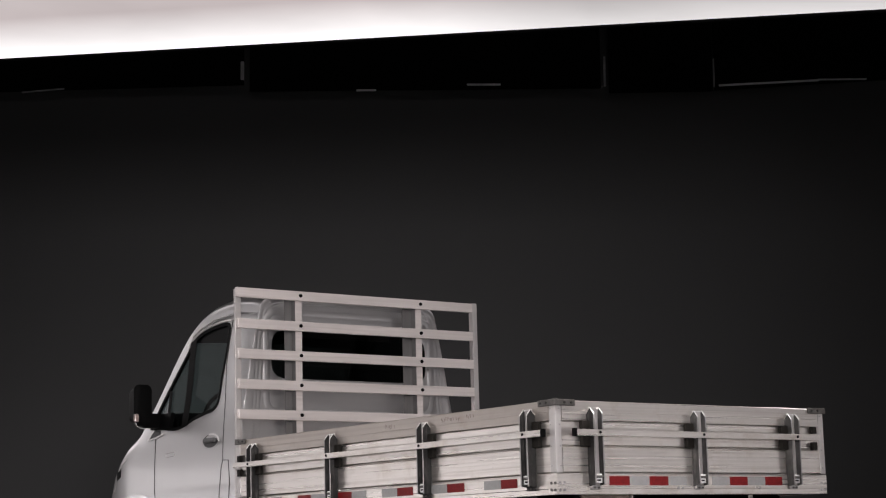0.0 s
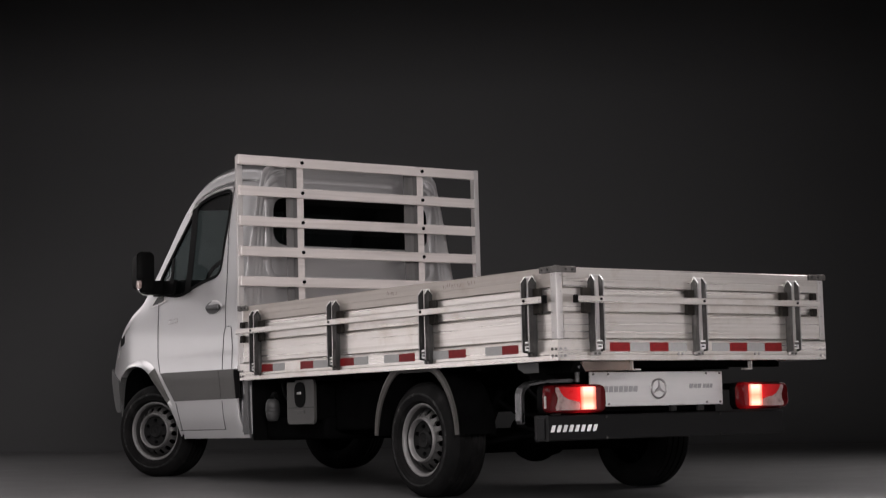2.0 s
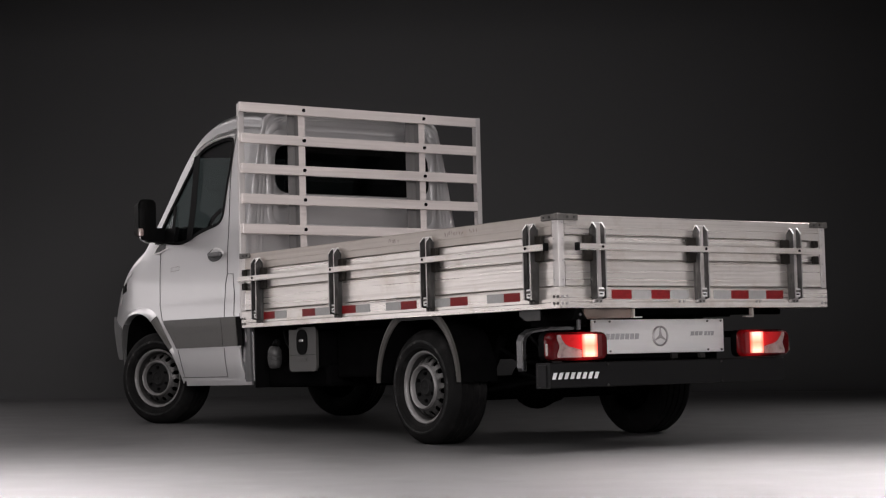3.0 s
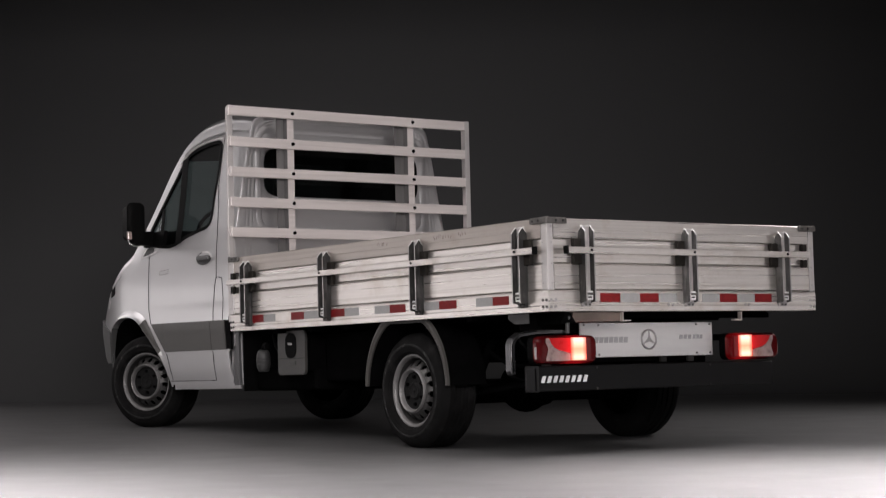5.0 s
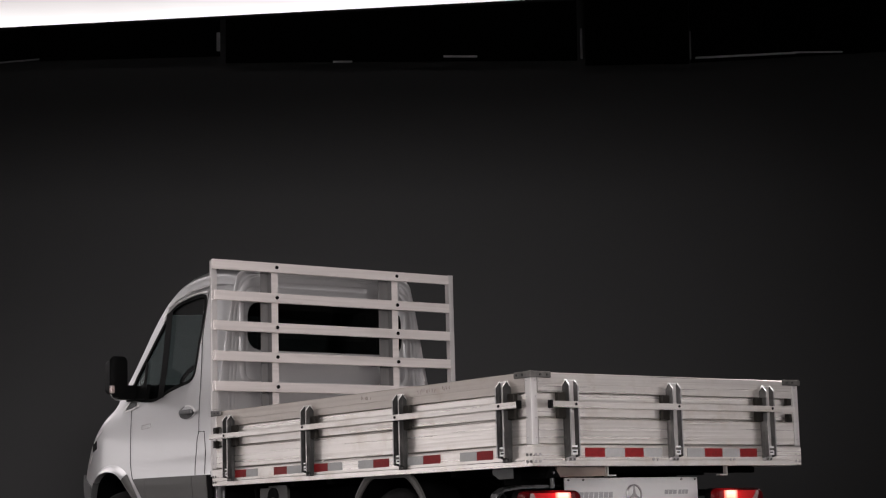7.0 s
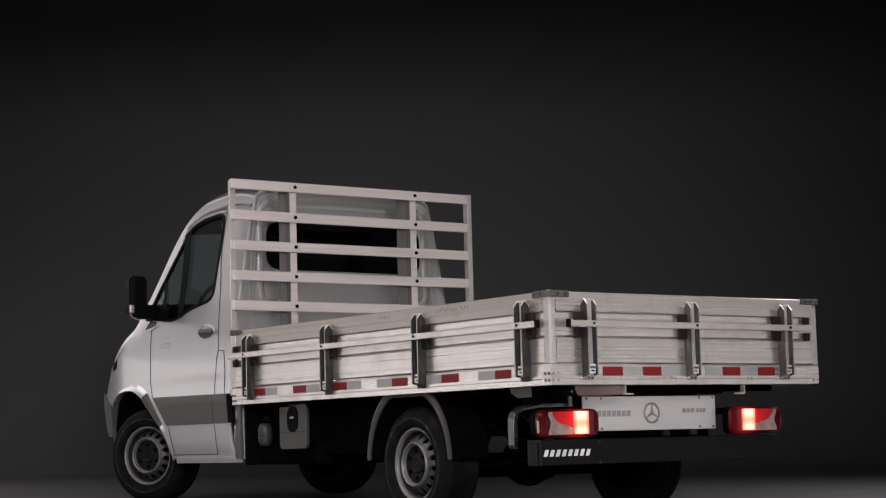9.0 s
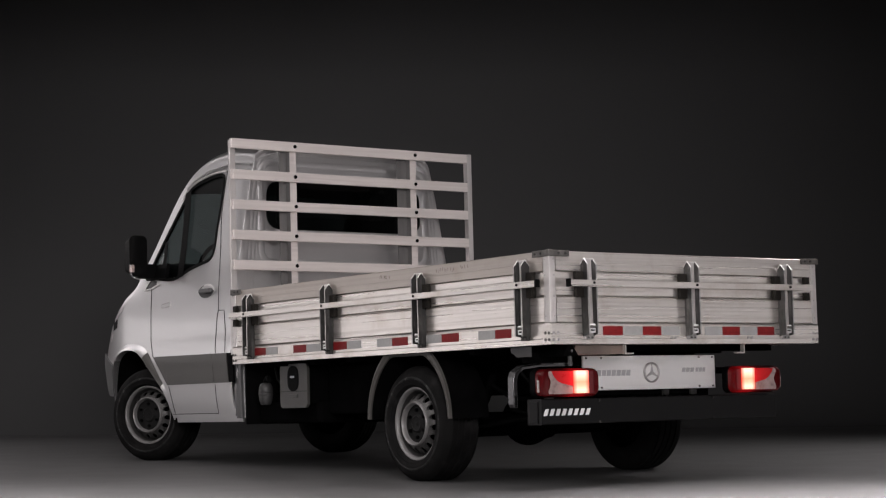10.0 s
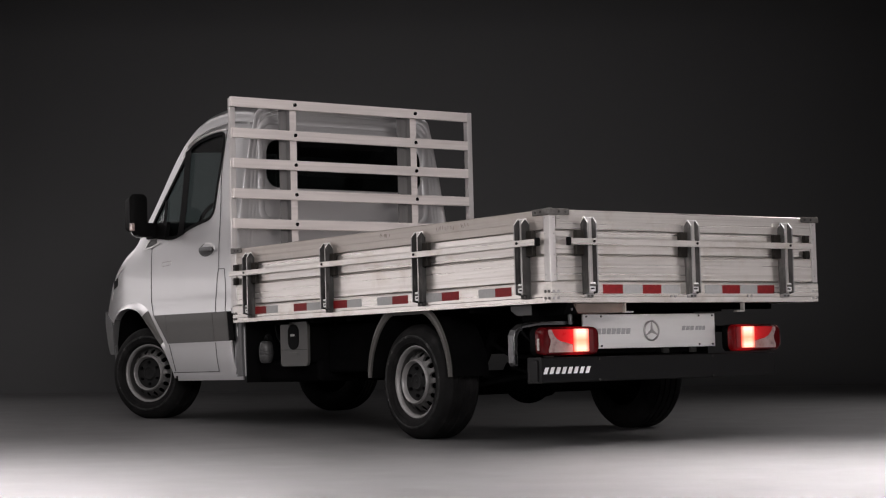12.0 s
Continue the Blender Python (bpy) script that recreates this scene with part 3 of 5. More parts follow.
            box(bm, a, b, c, e, Z_TOP - 0.032, Z_TOP + 0.004, bevel=0.004)
            latch = body_part("corner_latch", bm, BRACKET, "dark worn steel corner latch")
            for k in (0.06, 0.11):
                part("rivet", rod(bmesh.new(), (sx * (HALF + 0.013), yc + d * k, Z_TOP - 0.014), "x", 0.007, 0.006, 8), GALV, latch)
                if tag == "rear":
                    part("rivet", rod(bmesh.new(), (sx * (HALF - k), -0.013, Z_TOP - 0.014), "y", 0.007, 0.006, 8), GALV, latch)
    body_part("bed_floor", a_box(-HALF + 0.06, HALF - 0.06, 0.06, LONG - 0.06, 0.90, 0.935), ALUM_Y, "aluminium bed floor")
    for y in np.arange(0.35, 3.5, 0.45):
        body_part("cross_member", a_box(-HALF + 0.06, HALF - 0.06, y, y + 0.05, 0.80, 0.895), CHASSIS)
    for s in (-1, 1):
        body_part("sub_frame_beam", a_box(s * 0.40 - 0.04, s * 0.40 + 0.04, 0.45, LONG, 0.72, 0.80, bevel=0.006), CHASSIS)
    # sheet and angle pieces under the tail
    # Added dark plate keeps the sheet's left end from showing light.
    body_part("sheet_end_cover", a_box(-0.912, -0.9025, 0.045, 0.32, 0.765, 0.829, bevel=0.002), CHASSIS, "dark plate added over the end of the under sheet")
    bm = bmesh.new()
    prism(bm, [(-0.925, 0.829), (-0.893, 0.829), (-0.846, 0.765), (-0.962, 0.765)], "y", 0.046, 0.056)
    body_part("hanger_gusset", bm, CHASSIS, "black triangular hanger plate")
    body_part("under_sheet", a_box(-0.86, -0.50, 0.06, 0.30, 0.776, 0.829), WOODY, "stained sheet under the tail")
    body_part("hanger_bolt", rod(bmesh.new(), (-0.908, 0.040, 0.795), "y", 0.008, 0.014, 10), LAMP_STEEL, "bright hanger bolt")
    body_part("hanger_pin", rod(bmesh.new(), (-0.908, 0.052, 0.738), "z", 0.013, 0.056, 12), DARK_GREY, "dull steel pin under the hanger plate", smooth=40)
    bm = bmesh.new()
    prism(bm, [(0.255, 0.829), (0.445, 0.829), (0.445, 0.800), (0.385, 0.770), (0.255, 0.770)], "x", -1.024, -1.019)
    body_part("rail_bracket", bm, DARK_GREY, "dark grey plate under the side rail")
    body_part("skirt_sheet", a_box(-1.02, -0.60, 0.34, 0.352, 0.735, 0.826, bevel=0.002), CHASSIS, "black sheet skirt behind the hanger")
    for x in (-0.50, 0.47):
        bm = bmesh.new()
        d = 1 if x < 0 else -1
        prism(bm, [(x, 0.829), (x + d * 0.008, 0.829), (x + d * 0.008, 0.782), (x + d * 0.065, 0.782), (x + d * 0.065, 0.774), (x, 0.774)], "y", 0.04, 0.07)
        body_part("angle_profile", bm, ALUM_Y)


bed()


# ---- headboard
def headboard():
    y = LONG
    body_part("headboard_post", a_box(-1.083, -1.036, y - 0.004, y + 0.020, Z_TOP + 0.02, Z_HEAD - 0.010, bevel=0.0015), ALUM_Z, "upright aluminium headboard post")
    body_part("headboard_post", a_box(1.040, 1.083, y - 0.030, y + 0.02, 0.90, Z_HEAD + 0.004, bevel=0.0015), ALUM_Z, "upright aluminium headboard post")
    body_part("headboard_post", a_box(-1.083, -1.036, y - 0.004, y + 0.020, 0.90, Z_TOP + 0.018, bevel=0.0015), ALUM_Z)
    for i, top in enumerate((2.463, 2.238, 2.018, 1.799, 1.581, 1.362, 1.143)):
        x0 = -1.074 if i else -1.085
        bar = body_part("headboard_bar", a_box(x0, 1.038, y - 0.034, y - 0.006, top - 0.071, top, bevel=0.003), ALUM_BAR, "flat horizontal aluminium headboard bar")
        for x in (-0.548, 0.536):
            part("bolt", rod(bmesh.new(), (x, y - 0.036, top - 0.033), "y", 0.0135, 0.012, 14), BLACK, bar, "black bolt head")
        for x in (-1.056, 1.02):
            part("rivet", rod(bmesh.new(), (x, y - 0.031, top - 0.033), "y", 0.005, 0.004, 8), GALV, bar)
    for x, deep in ((-0.548, 0.086), (0.536, 0.112)):
        up = body_part("headboard_upright", a_box(x - 0.027, x + 0.027, y - 0.004, y + 0.002, 0.95, 2.44), ALUM_BAR, "aluminium channel upright behind the bars")
        # Web and lip get their shade from the darker colour.
        part("upright_web", a_box(x - 0.027, x - 0.022, y + 0.003, y + 0.055, 0.95, 2.44), ALUM_SHADED, up)
        part("upright_lip", a_box(x - deep, x - 0.022, y + 0.056, y + 0.060, 0.95, 2.44), ALUM_SHADED, up, "back flange with its shade put into the colour")


headboard()


# ---- wheels
def wheel_meshes():
    bm = bmesh.new()
    # tyre: bead, sidewall, shoulder, grooved tread
    prof = [(.216, .010), (.226, -.004), (.230, -.018), (.237, -.033), (.258, -.047), (.283, -.050), (.300, -.046), (.322, -.036), (.338, -.025), (.349, -.012), (.357, .004)]
    tread = []
    for x0 in (.008, .056, .104, .152):
        tread += [(.360, x0), (.361, x0 + .034), (.352, x0 + .036), (.352, x0 + .042)]
    prof += tread + [(.358, .200), (.347, .216), (.320, .232), (.270, .238), (.216, .226), (.205, .215)]
    tyre = mesh_of("tyre", lathe(bm, prof, 64), RUBBER, 35)
    bm = bmesh.new()
    lathe(bm, [(.206, .006), (.210, -.008), (.216, -.017), (.222, -.020), (.228, -.018), (.230, -.010), (.227, .004)], 64)
    lip = mesh_of("rim", bm, RIM_EDGE, 50)
    # dish with a ring of round holes
    bm = bmesh.new()
    n, r0, r1, k = 16, .137, .198, 16
    def disc(r, a):
        t = (r - r0) / (r1 - r0)
        return (-.020 + .026 * t + .046 * t ** 2.2, r * math.cos(a), r * math.sin(a))
    for i in range(n):
        a0, da = 2 * math.pi * i / n, math.pi / n
        ring_out, ring_in, ring_back = [], [], []
        for j in range(k):
            t = 2 * math.pi * j / k
            c, s = math.cos(t), math.sin(t)
            m = max(abs(c), abs(s))
            ro, ao = (r0 + r1) / 2 + (r1 - r0) / 2 * c / m, a0 + da * s / m
            ri, ai = (r0 + r1) / 2 + 0.0185 * c, a0 + 0.0185 * s / .167
            ring_out.append(bm.verts.new(disc(ro, ao)))
            ring_in.append(bm.verts.new(disc(ri, ai)))
            p = disc(ri, ai)
            ring_back.append(bm.verts.new((p[0] + .016, p[1], p[2])))
        for j in range(k):
            q = (j + 1) % k
            bm.faces.new((ring_out[j], ring_out[q], ring_in[q], ring_in[j]))
            bm.faces.new((ring_in[j], ring_in[q], ring_back[q], ring_back[j]))
    bmesh.ops.remove_doubles(bm, verts=bm.verts, dist=0.0004)
    # The barrel takes the dish's darker colour for its shade.
    lathe(bm, [(.196, .075), (.199, .050), (.203, .030), (.206, .006)], 64)
    dish = mesh_of("wheel_dish", bm, DISH, 30)
    bm = bmesh.new()
    lathe(bm, [(.140, -.012), (.140, -.024), (.137, -.033), (.132, -.037), (.127, -.034), (.122, -.022), (.118, -.006)], 56)
    ring = mesh_of("wheel_ring", bm, RIM_EDGE, 40)
    bm = bmesh.new()
    lathe(bm, [(.120, -.006), (.112, .000), (.060, -.002), (.052, -.012), (.046, -.016), (.040, -.012), (.030, -.010), (.012, -.010), (.008, -.016), (.0, -.016)], 40)
    hub = mesh_of("hub", bm, HUB, 30)
    bm = bmesh.new()
    lathe(bm, [(.203, .11), (.12, .12), (.0, .12)], 32)
    drum = mesh_of("brake_drum", bm, CHASSIS, 30)
    nut = mesh_of("wheel_nut", rod(bmesh.new(), (0, 0, 0), "x", .011, .020, 6), CHASSIS)
    rib = mesh_of("sidewall_rib", lathe(bmesh.new(), [(.277, -.0485), (.281, -.0535), (.287, -.0540), (.291, -.0520), (.295, -.0460)], 64), SCUFF, 40)
    bead = mesh_of("bead_rib", lathe(bmesh.new(), [(.243, -.0360), (.246, -.0420), (.249, -.0430), (.253, -.0420)], 64), RUBBER, 40)
    return tyre, lip, dish, ring, hub, drum, nut, rib, bead


WHEEL = wheel_meshes()


def wheel(x, y, flip, steer=0.0):
    at = pose(x, y, 0.358, 0, 0, (180 if flip else 0) + steer) @ pose(0, 0, 0, 7)
    tyre = part("wheel", WHEEL[0], None, truck, "black tyre on a silver pressed steel rim", at=at)
    for name, me in zip(("rim", "wheel_dish", "wheel_ring", "hub", "brake_drum", "sidewall_rib", "bead_rib"), WHEEL[1:6] + WHEEL[7:]):
        part(name, me, None, tyre)
    for i in range(6):
        a = radians(60 * i + 20)
        part("wheel_nut", WHEEL[6], None, tyre, at=pose(-.006, .085 * math.cos(a), .085 * math.sin(a)))


wheel(-0.955, 1.482, False)
wheel(0.955, 1.482, True)
wheel(-0.955, 5.150, False, 25)
wheel(0.925, 5.235, True, 21)


# ---- chassis and what hangs on it
def chassis():
    for s in (-1, 1):
        body_part("chassis_rail", a_box(s * 0.42 - 0.035, s * 0.42 + 0.035, 0.41, 5.4, 0.56, 0.716, bevel=0.008), CHASSIS, "black chassis rail")
    body_part("rear_axle", rod(bmesh.new(), (0, 1.482, 0.375), "x", 0.078, 1.5, 20), CHASSIS)
    bm = bmesh.new()
    bmesh.ops.create_uvsphere(bm, u_segments=20, v_segments=12, radius=0.17, matrix=pose(-0.10, 1.46, 0.40))
    axle = body_part("differential", bm, CHASSIS, "black rear axle housing", smooth=60)
    part("axle_cover", rod(bmesh.new(), (-0.10, 1.30, 0.40), "y", 0.125, 0.05, 16), CHASSIS, axle)
    for k in range(8):
        a = math.pi * k / 4
        part("bolt", rod(bmesh.new(), (-0.10 + 0.108 * math.cos(a), 1.272, 0.40 + 0.108 * math.sin(a)), "y", 0.009, 0.012, 6), CHASSIS, axle)
    body_part("brake_hose", tube(bmesh.new(), [(-0.72, 1.02, 0.62), (-0.69, 0.90, 0.55), (-0.66, 0.78, 0.53), (-0.62, 0.66, 0.56)], 0.014, 8), CHASSIS, smooth=60)
    body_part("stabiliser_bar", tube(bmesh.new(), [(-0.66, 1.30, 0.36), (-0.66, 0.90, 0.40), (-0.62, 0.72, 0.42), (0.0, 0.70, 0.42), (0.62, 0.72, 0.42), (0.66, 0.90, 0.40), (0.66, 1.30, 0.36)], 0.016, 8), CHASSIS, smooth=60)
    body_part("load_valve_arm", tube(bmesh.new(), [(-0.50, 1.05, 0.60), (-0.70, 0.86, 0.47), (-0.52, 0.62, 0.38)], 0.012, 8), CHASSIS, smooth=60)
    for s in (-1, 1):
        bm = bmesh.new()
        pts = [(s * 0.56, 0.55 + 1.75 * i / 12, 0.50 - 0.13 * math.sin(math.pi * i / 12)) for i in range(13)]
        tube(bm, pts, 0.032, 8)
        body_part("leaf_spring", bm, CHASSIS, smooth=60)
        body_part("shock_absorber", tube(bmesh.new(), [(s * 0.60, 1.15, 0.70), (s * 0.63, 1.36, 0.33)], 0.032, 10), CHASSIS, smooth=60)
        body_part("spring_shackle", a_box(s * 0.56 - 0.03, s * 0.56 + 0.03, 0.52, 0.60, 0.48, 0.68, bevel=0.008), CHASSIS)
    # silencer and pipe
    body_part("exhaust_pipe", tube(bmesh.new(), [(0.3, 4.4, .42), (0.3, 2.9, .42), (0.25, 2.4, .47), (-0.55, 2.2, .47), (-0.62, 2.05, .40)], 0.035, 10), CHASSIS, smooth=60)
    body_part("cross_beam", a_box(-0.42, 0.42, 0.42, 0.50, 0.54, 0.68, bevel=0.006), CHASSIS)
    # grey tank locker with a recessed black latch
    bm = bmesh.new()
    prism(bm, rounded(2.806, 3.165, 0.510, 0.815, 0.035), "x", -0.95, -0.93)
    tank = body_part("additive_tank", bm, GREYBOX, "light grey plastic tank locker", smooth=30)
    bm = bmesh.new()
    prism(bm, rounded(2.918, 3.058, 0.625, 0.800, 0.06), "x", -0.9545, -0.945)
    part("latch_recess", bm, BLACK, tank, "black oval latch recess", smooth=30)
    part("tank_body", a_box(-0.928, -0.70, 2.83, 3.14, 0.53, 0.80, bevel=0.02), CHASSIS, tank, "black tank body")
    part("tank_seam", a_box(-0.9525, -0.949, 2.815, 3.157, 0.622, 0.626), SEAM, tank)
    part("lock", a_box(-0.962, -0.954, 2.965, 3.015, 0.716, 0.732, bevel=0.003), ALUM_DARKER, tank, "small chrome lock")
    part("tank_rib", a_box(-0.955, -0.949, 2.93, 3.05, 0.58, 0.605, bevel=0.002), GREYBOX, tank)
    # ribbed air canister
    bm = bmesh.new()
    rings = [(.030, .0), (.046, .006), (.058, .030), (.064, .055), (.061, .058), (.061, .062), (.065, .066), (.066, .085), (.062, .088), (.062, .092), (.065, .096), (.060, .125), (.048, .150), (.030, .158)]
    lathe(bm, [(.0, .0)] + rings + [(.0, .160)], 28)
    can = part("air_canister", bm, DARK_GREY, truck, "grey ribbed round canister", at=BODY @ pose(-0.90, 3.45, 0.535, 0, -90, 0) @ Matrix.Diagonal((1.0, 0.80, 0.80, 1)), smooth=50)
    part("canister_hose", tube(bmesh.new(), [(.150, 0, 0), (.175, -.01, 0), (.188, -.045, .01), (.180, -.10, .02)], 0.022, 8), BLACK, can, smooth=60)
    bm = bmesh.new()
    prism(bm, [(3.62, 0.46), (3.28, 0.505), (3.30, 0.485), (3.45, 0.435), (3.62, 0.425)], "x", -0.80, -0.78)
    body_part("tank_bracket", bm, CHASSIS, "black sheet bracket under the tank")
    body_part("battery_box", a_box(-0.80, -0.48, 2.2, 2.78, 0.46, 0.79, bevel=0.02), CHASSIS, "black box between cab and wheel")
    body_part("fuel_tank", a_box(-0.86, -0.48, 2.80, 3.62, 0.40, 0.56, bevel=0.03), CHASSIS)
    body_part("hose", tube(bmesh.new(), [(-0.86, 3.36, .80), (-0.88, 3.30, .72), (-0.84, 3.22, .60), (-0.80, 3.1, .52)], 0.018, 8), BLACK, smooth=60)
    # rear mudguards
    for s in (-1, 1):
        yc, zc = 1.486, 0.424
        bm = bmesh.new()
        ring = []
        for i in range(29):
            a = math.pi * i / 28
            cy, cz = math.cos(a), math.sin(a)
            fat = 0.013 + 0.013 * cz
            row = []
            for r, x in ((0.450 - 2 * fat, 1.022), (0.450 - 2 * fat, 1.036), (0.450 - fat, 1.046), (0.446, 1.040), (0.450, 1.022)):
                row.append(bm.verts.new((s * x, yc + r * cy, min(zc + (r + 0.04) * cz, 0.845 - (0.45 - r) * 0.6))))
            ring.append(row)
        for a, b in zip(ring, ring[1:]):
            for j in range(5):
                q = (j + 1) % 5
                bm.faces.new((a[j], a[q], b[q], b[j]))
        bm.faces.new(ring[0])
        bm.faces.new(ring[-1][::-1])
        guard = body_part("mudguard", bm, CLAD, "grey plastic mudguard over the wheel", smooth=40)
        bm = bmesh.new()
        rows = []
        for i in range(25):
            a = math.pi * i / 24
            rows.append([bm.verts.new((s * x, yc + ro * math.cos(a), min(zc + ro * math.sin(a), 0.80 + ro * 0.08))) for x, ro in ((1.02, .432), (1.02, .446), (0.74, .446), (0.74, .432))])
        for a, b in zip(rows, rows[1:]):
            for j in range(4):
                bm.faces.new((a[j], a[(j + 1) % 4], b[(j + 1) % 4], b[j]))
        part("mudguard_shell", bm, CHASSIS, guard, "black inner mudguard", smooth=40)
    for s in (-1,):
        # bent bracket that carries the lamp
        bm = bmesh.new()
        y = 0.44
        prism(bm, [(s * .990, .48), (s * 1.0, .50), (s * 1.0, .655), (s * .985, .69), (s * .93, .725), (s * .80, .742), (s * .50, .745), (s * .50, .720), (s * .80, .717), (s * .92, .702), (s * .958, .675), (s * .970, .645), (s * .970, .48)], "y", y + 0.02, y + 0.07)
        holder = body_part("lamp_bracket", bm, LAMP_STEEL, "bent bright steel lamp bracket")
        part("bracket_lip", tube(bmesh.new(), [(s * .998, y + 0.018, .49), (s * .998, y + 0.018, .645), (s * .985, y + 0.018, .680), (s * .93, y + 0.018, .717), (s * .80, y + 0.018, .735)], 0.006, 8), LAMP_STEEL, holder, smooth=60)
        part("slot", a_box(*sorted((s * 0.993, s * 0.977)), y + 0.0165, y + 0.0195, 0.492, 0.545, bevel=0.001), BLACK, holder)
        part("cable", tube(bmesh.new(), [(s * 0.93, y + 0.05, 0.70), (s * 0.90, y + 0.04, 0.66), (s * 0.88, y + 0.0, 0.62), (s * 0.86, y - 0.04, 0.61)], 0.010, 8), BLACK, holder, smooth=60)
        body_part("hanger", a_box(s * 0.45 - 0.05, s * 0.45 + 0.05, 0.56, 0.66, 0.68, 0.79, bevel=0.01), CHASSIS)
    body_part("lamp_arm", a_box(0.50, 0.94, 0.46, 0.51, 0.66, 0.70, bevel=0.006), CHASSIS, "black arm that carries the lamp")


chassis()


# ---- tail: bumper, plate, lamps
def slanted_letters(x0, x1, z0, z1, count, y, lean, mat, parent, name="lettering_bar", gap=0.18):
    step = (x1 - x0) / count
    for i in range(count):
        a = x0 + i * step
        b = a + step * (1 - gap)
        bm = bmesh.new()
        prism(bm, [(a, z0), (b, z0), (b + lean, z1), (a + lean, z1)], "y", y - 0.0015, y)
        part(name, bm, mat, parent)


def tail():
    bm = bmesh.new()
    prism(bm, [(.262, .384), (.270, .378), (.385, .378), (.392, .386), (.392, .52), (.385, .527), (.268, .527), (.262, .520)], "x", -0.955, 0.945)
    bumper = body_part("rear_bumper", bm, BUMPER, "black steel rear underrun bumper", smooth=None)
    part("bumper_end_cap", a_box(-0.962, -0.9555, 0.290, 0.372, 0.385, 0.512, bevel=0.004), BUMPER, bumper)
    slanted_letters(-0.945, -0.585, 0.430, 0.468, 8, 0.2605, 0.016, LETTER, bumper, gap=0.42)
    for x in (-0.52, 0.40):
        for z in (0.388, 0.512):
            part("bolt", rod(bmesh.new(), (x, 0.260, z), "y", 0.008, 0.008, 8), GALV, bumper)
    for x in (-0.5, 0.5):
        body_part("bumper_arm", a_box(x - 0.04, x + 0.04, 0.440, 0.60, 0.44, 0.62, bevel=0.006), CHASSIS)
    plate = body_part("tail_panel", a_box(-0.540, 0.540, 0.375, 0.387, 0.570, 0.775, bevel=0.003), PLATE, "pale metal panel between the tail lamps")
    for x in (-0.515, -0.40, 0.40, 0.515):
        for z in (0.585, 0.762):
            part("bolt", rod(bmesh.new(), (x, 0.372, z), "y", 0.006, 0.008, 8), BRACKET, plate)
    bm = bmesh.new()
    seg = 40
    lathe(bm, [(.053, .0), (.053, .008), (.058, .011), (.063, .008), (.063, .0)], seg)
    part("emblem_ring", bm, ALUM_DARKER, plate, "round chrome emblem ring", at=pose(0, 0.3735, 0.672, 0, 0, -90), smooth=50)
    for i in range(3):
        arm = bmesh.new()
        prism(arm, [(-0.011, 0.0), (0.011, 0.0), (0.002, 0.052), (-0.002, 0.052)], "y", -0.004, 0.0)
        part("emblem_arm", arm, ALUM_DARKER, plate, at=pose(0, 0.3695, 0.672, 0, 120 * i, 0))
    part("emblem_disc", rod(bmesh.new(), (0, 0.372, 0.672), "y", 0.051, 0.004, 32), PLATE, plate)
    slanted_letters(-0.475, -0.165, 0.655, 0.690, 8, 0.3745, 0.006, LETTER_GREY, plate)
    slanted_letters(0.255, 0.36, 0.672, 0.698, 3, 0.3745, 0.006, LETTER_GREY, plate)
    slanted_letters(0.37, 0.455, 0.672, 0.698, 3, 0.3745, 0.006, LETTER_GREY, plate)
    for x in (0.1, 0.33):
        body_part("panel_tab", a_box(x, x + 0.05, 0.379, 0.395, 0.535, 0.572), GALV)
    for s in (-1, 1):
        off = 0.038 if s > 0 else 0.0
        def span(a, b):
            return sorted((s * a + off, s * b + off))
        x0, x1 = span(0.508, 0.958) if s < 0 else span(0.545, 0.972)
        bm = bmesh.new()
        prism(bm, rounded(x0, x1, 0.535, 0.703, 0.042), "y", 0.312, 0.36)
        lamp = body_part("tail_light", bm, BLACK, "red and clear tail lamp with a lit brake segment", smooth=30)
        bm = bmesh.new()
        rings = []
        for grow, y in ((0.0, 0.311), (0.0, 0.285), (-0.004, 0.270), (-0.012, 0.260), (-0.020, 0.257)):
            rings.append([bm.verts.new((x, y, z)) for x, z in rounded(x0 + 0.002 - grow, x1 - 0.002 + grow, 0.537 - grow, 0.701 + grow, 0.042 + grow * 0.6)])
        for p, q in zip(rings, rings[1:]):
            for i in range(len(p)):
                j = (i + 1) % len(p)
                bm.faces.new((p[i], p[j], q[j], q[i]))
        bm.faces.new(rings[-1])
        bmesh.ops.recalc_face_normals(bm, faces=bm.faces)
        part("lamp_lens", bm, LENS_DARK, lamp, "dark red lens", smooth=30)
        dome = [(0.893, .686), (0.724, .686), (0.724, .600), (0.745, .602), (0.775, .610), (0.81, .616), (0.845, .632), (0.868, .656)]
        bm = bmesh.new()
        prism(bm, [(s * x + off, z) for x, z in dome], "y", 0.2488, 0.2565)
        part("red_lens", bm, LENS_RED, lamp, "glowing red lens")
        part("inner_lens", a_box(*span(0.565, 0.612), 0.2525, 0.2565, 0.556, 0.686, bevel=0.002), LENS_DARK, lamp)
        part("lit_lens", a_box(*span(0.605, 0.722), 0.248, 0.252, 0.556, 0.688, bevel=0.0018), LENS_LIT, lamp, "brightly lit brake lens")
        pts = [(0.727, .554), (0.905, .554), (0.908, .570), (0.894, .600), (0.890, .625), (0.908, .665), (0.906, .682), (0.893, .686), (0.884, .684), (0.868, .654), (0.845, .630), (0.810, .614), (0.775, .608), (0.745, .600), (0.727, .596)]
        bm = bmesh.new()
        prism(bm, [(s * x + off, z) for x, z in pts], "y", 0.248, 0.252)
        part("clear_lens", bm, LENS_WHITE, lamp, "clear milky lens")
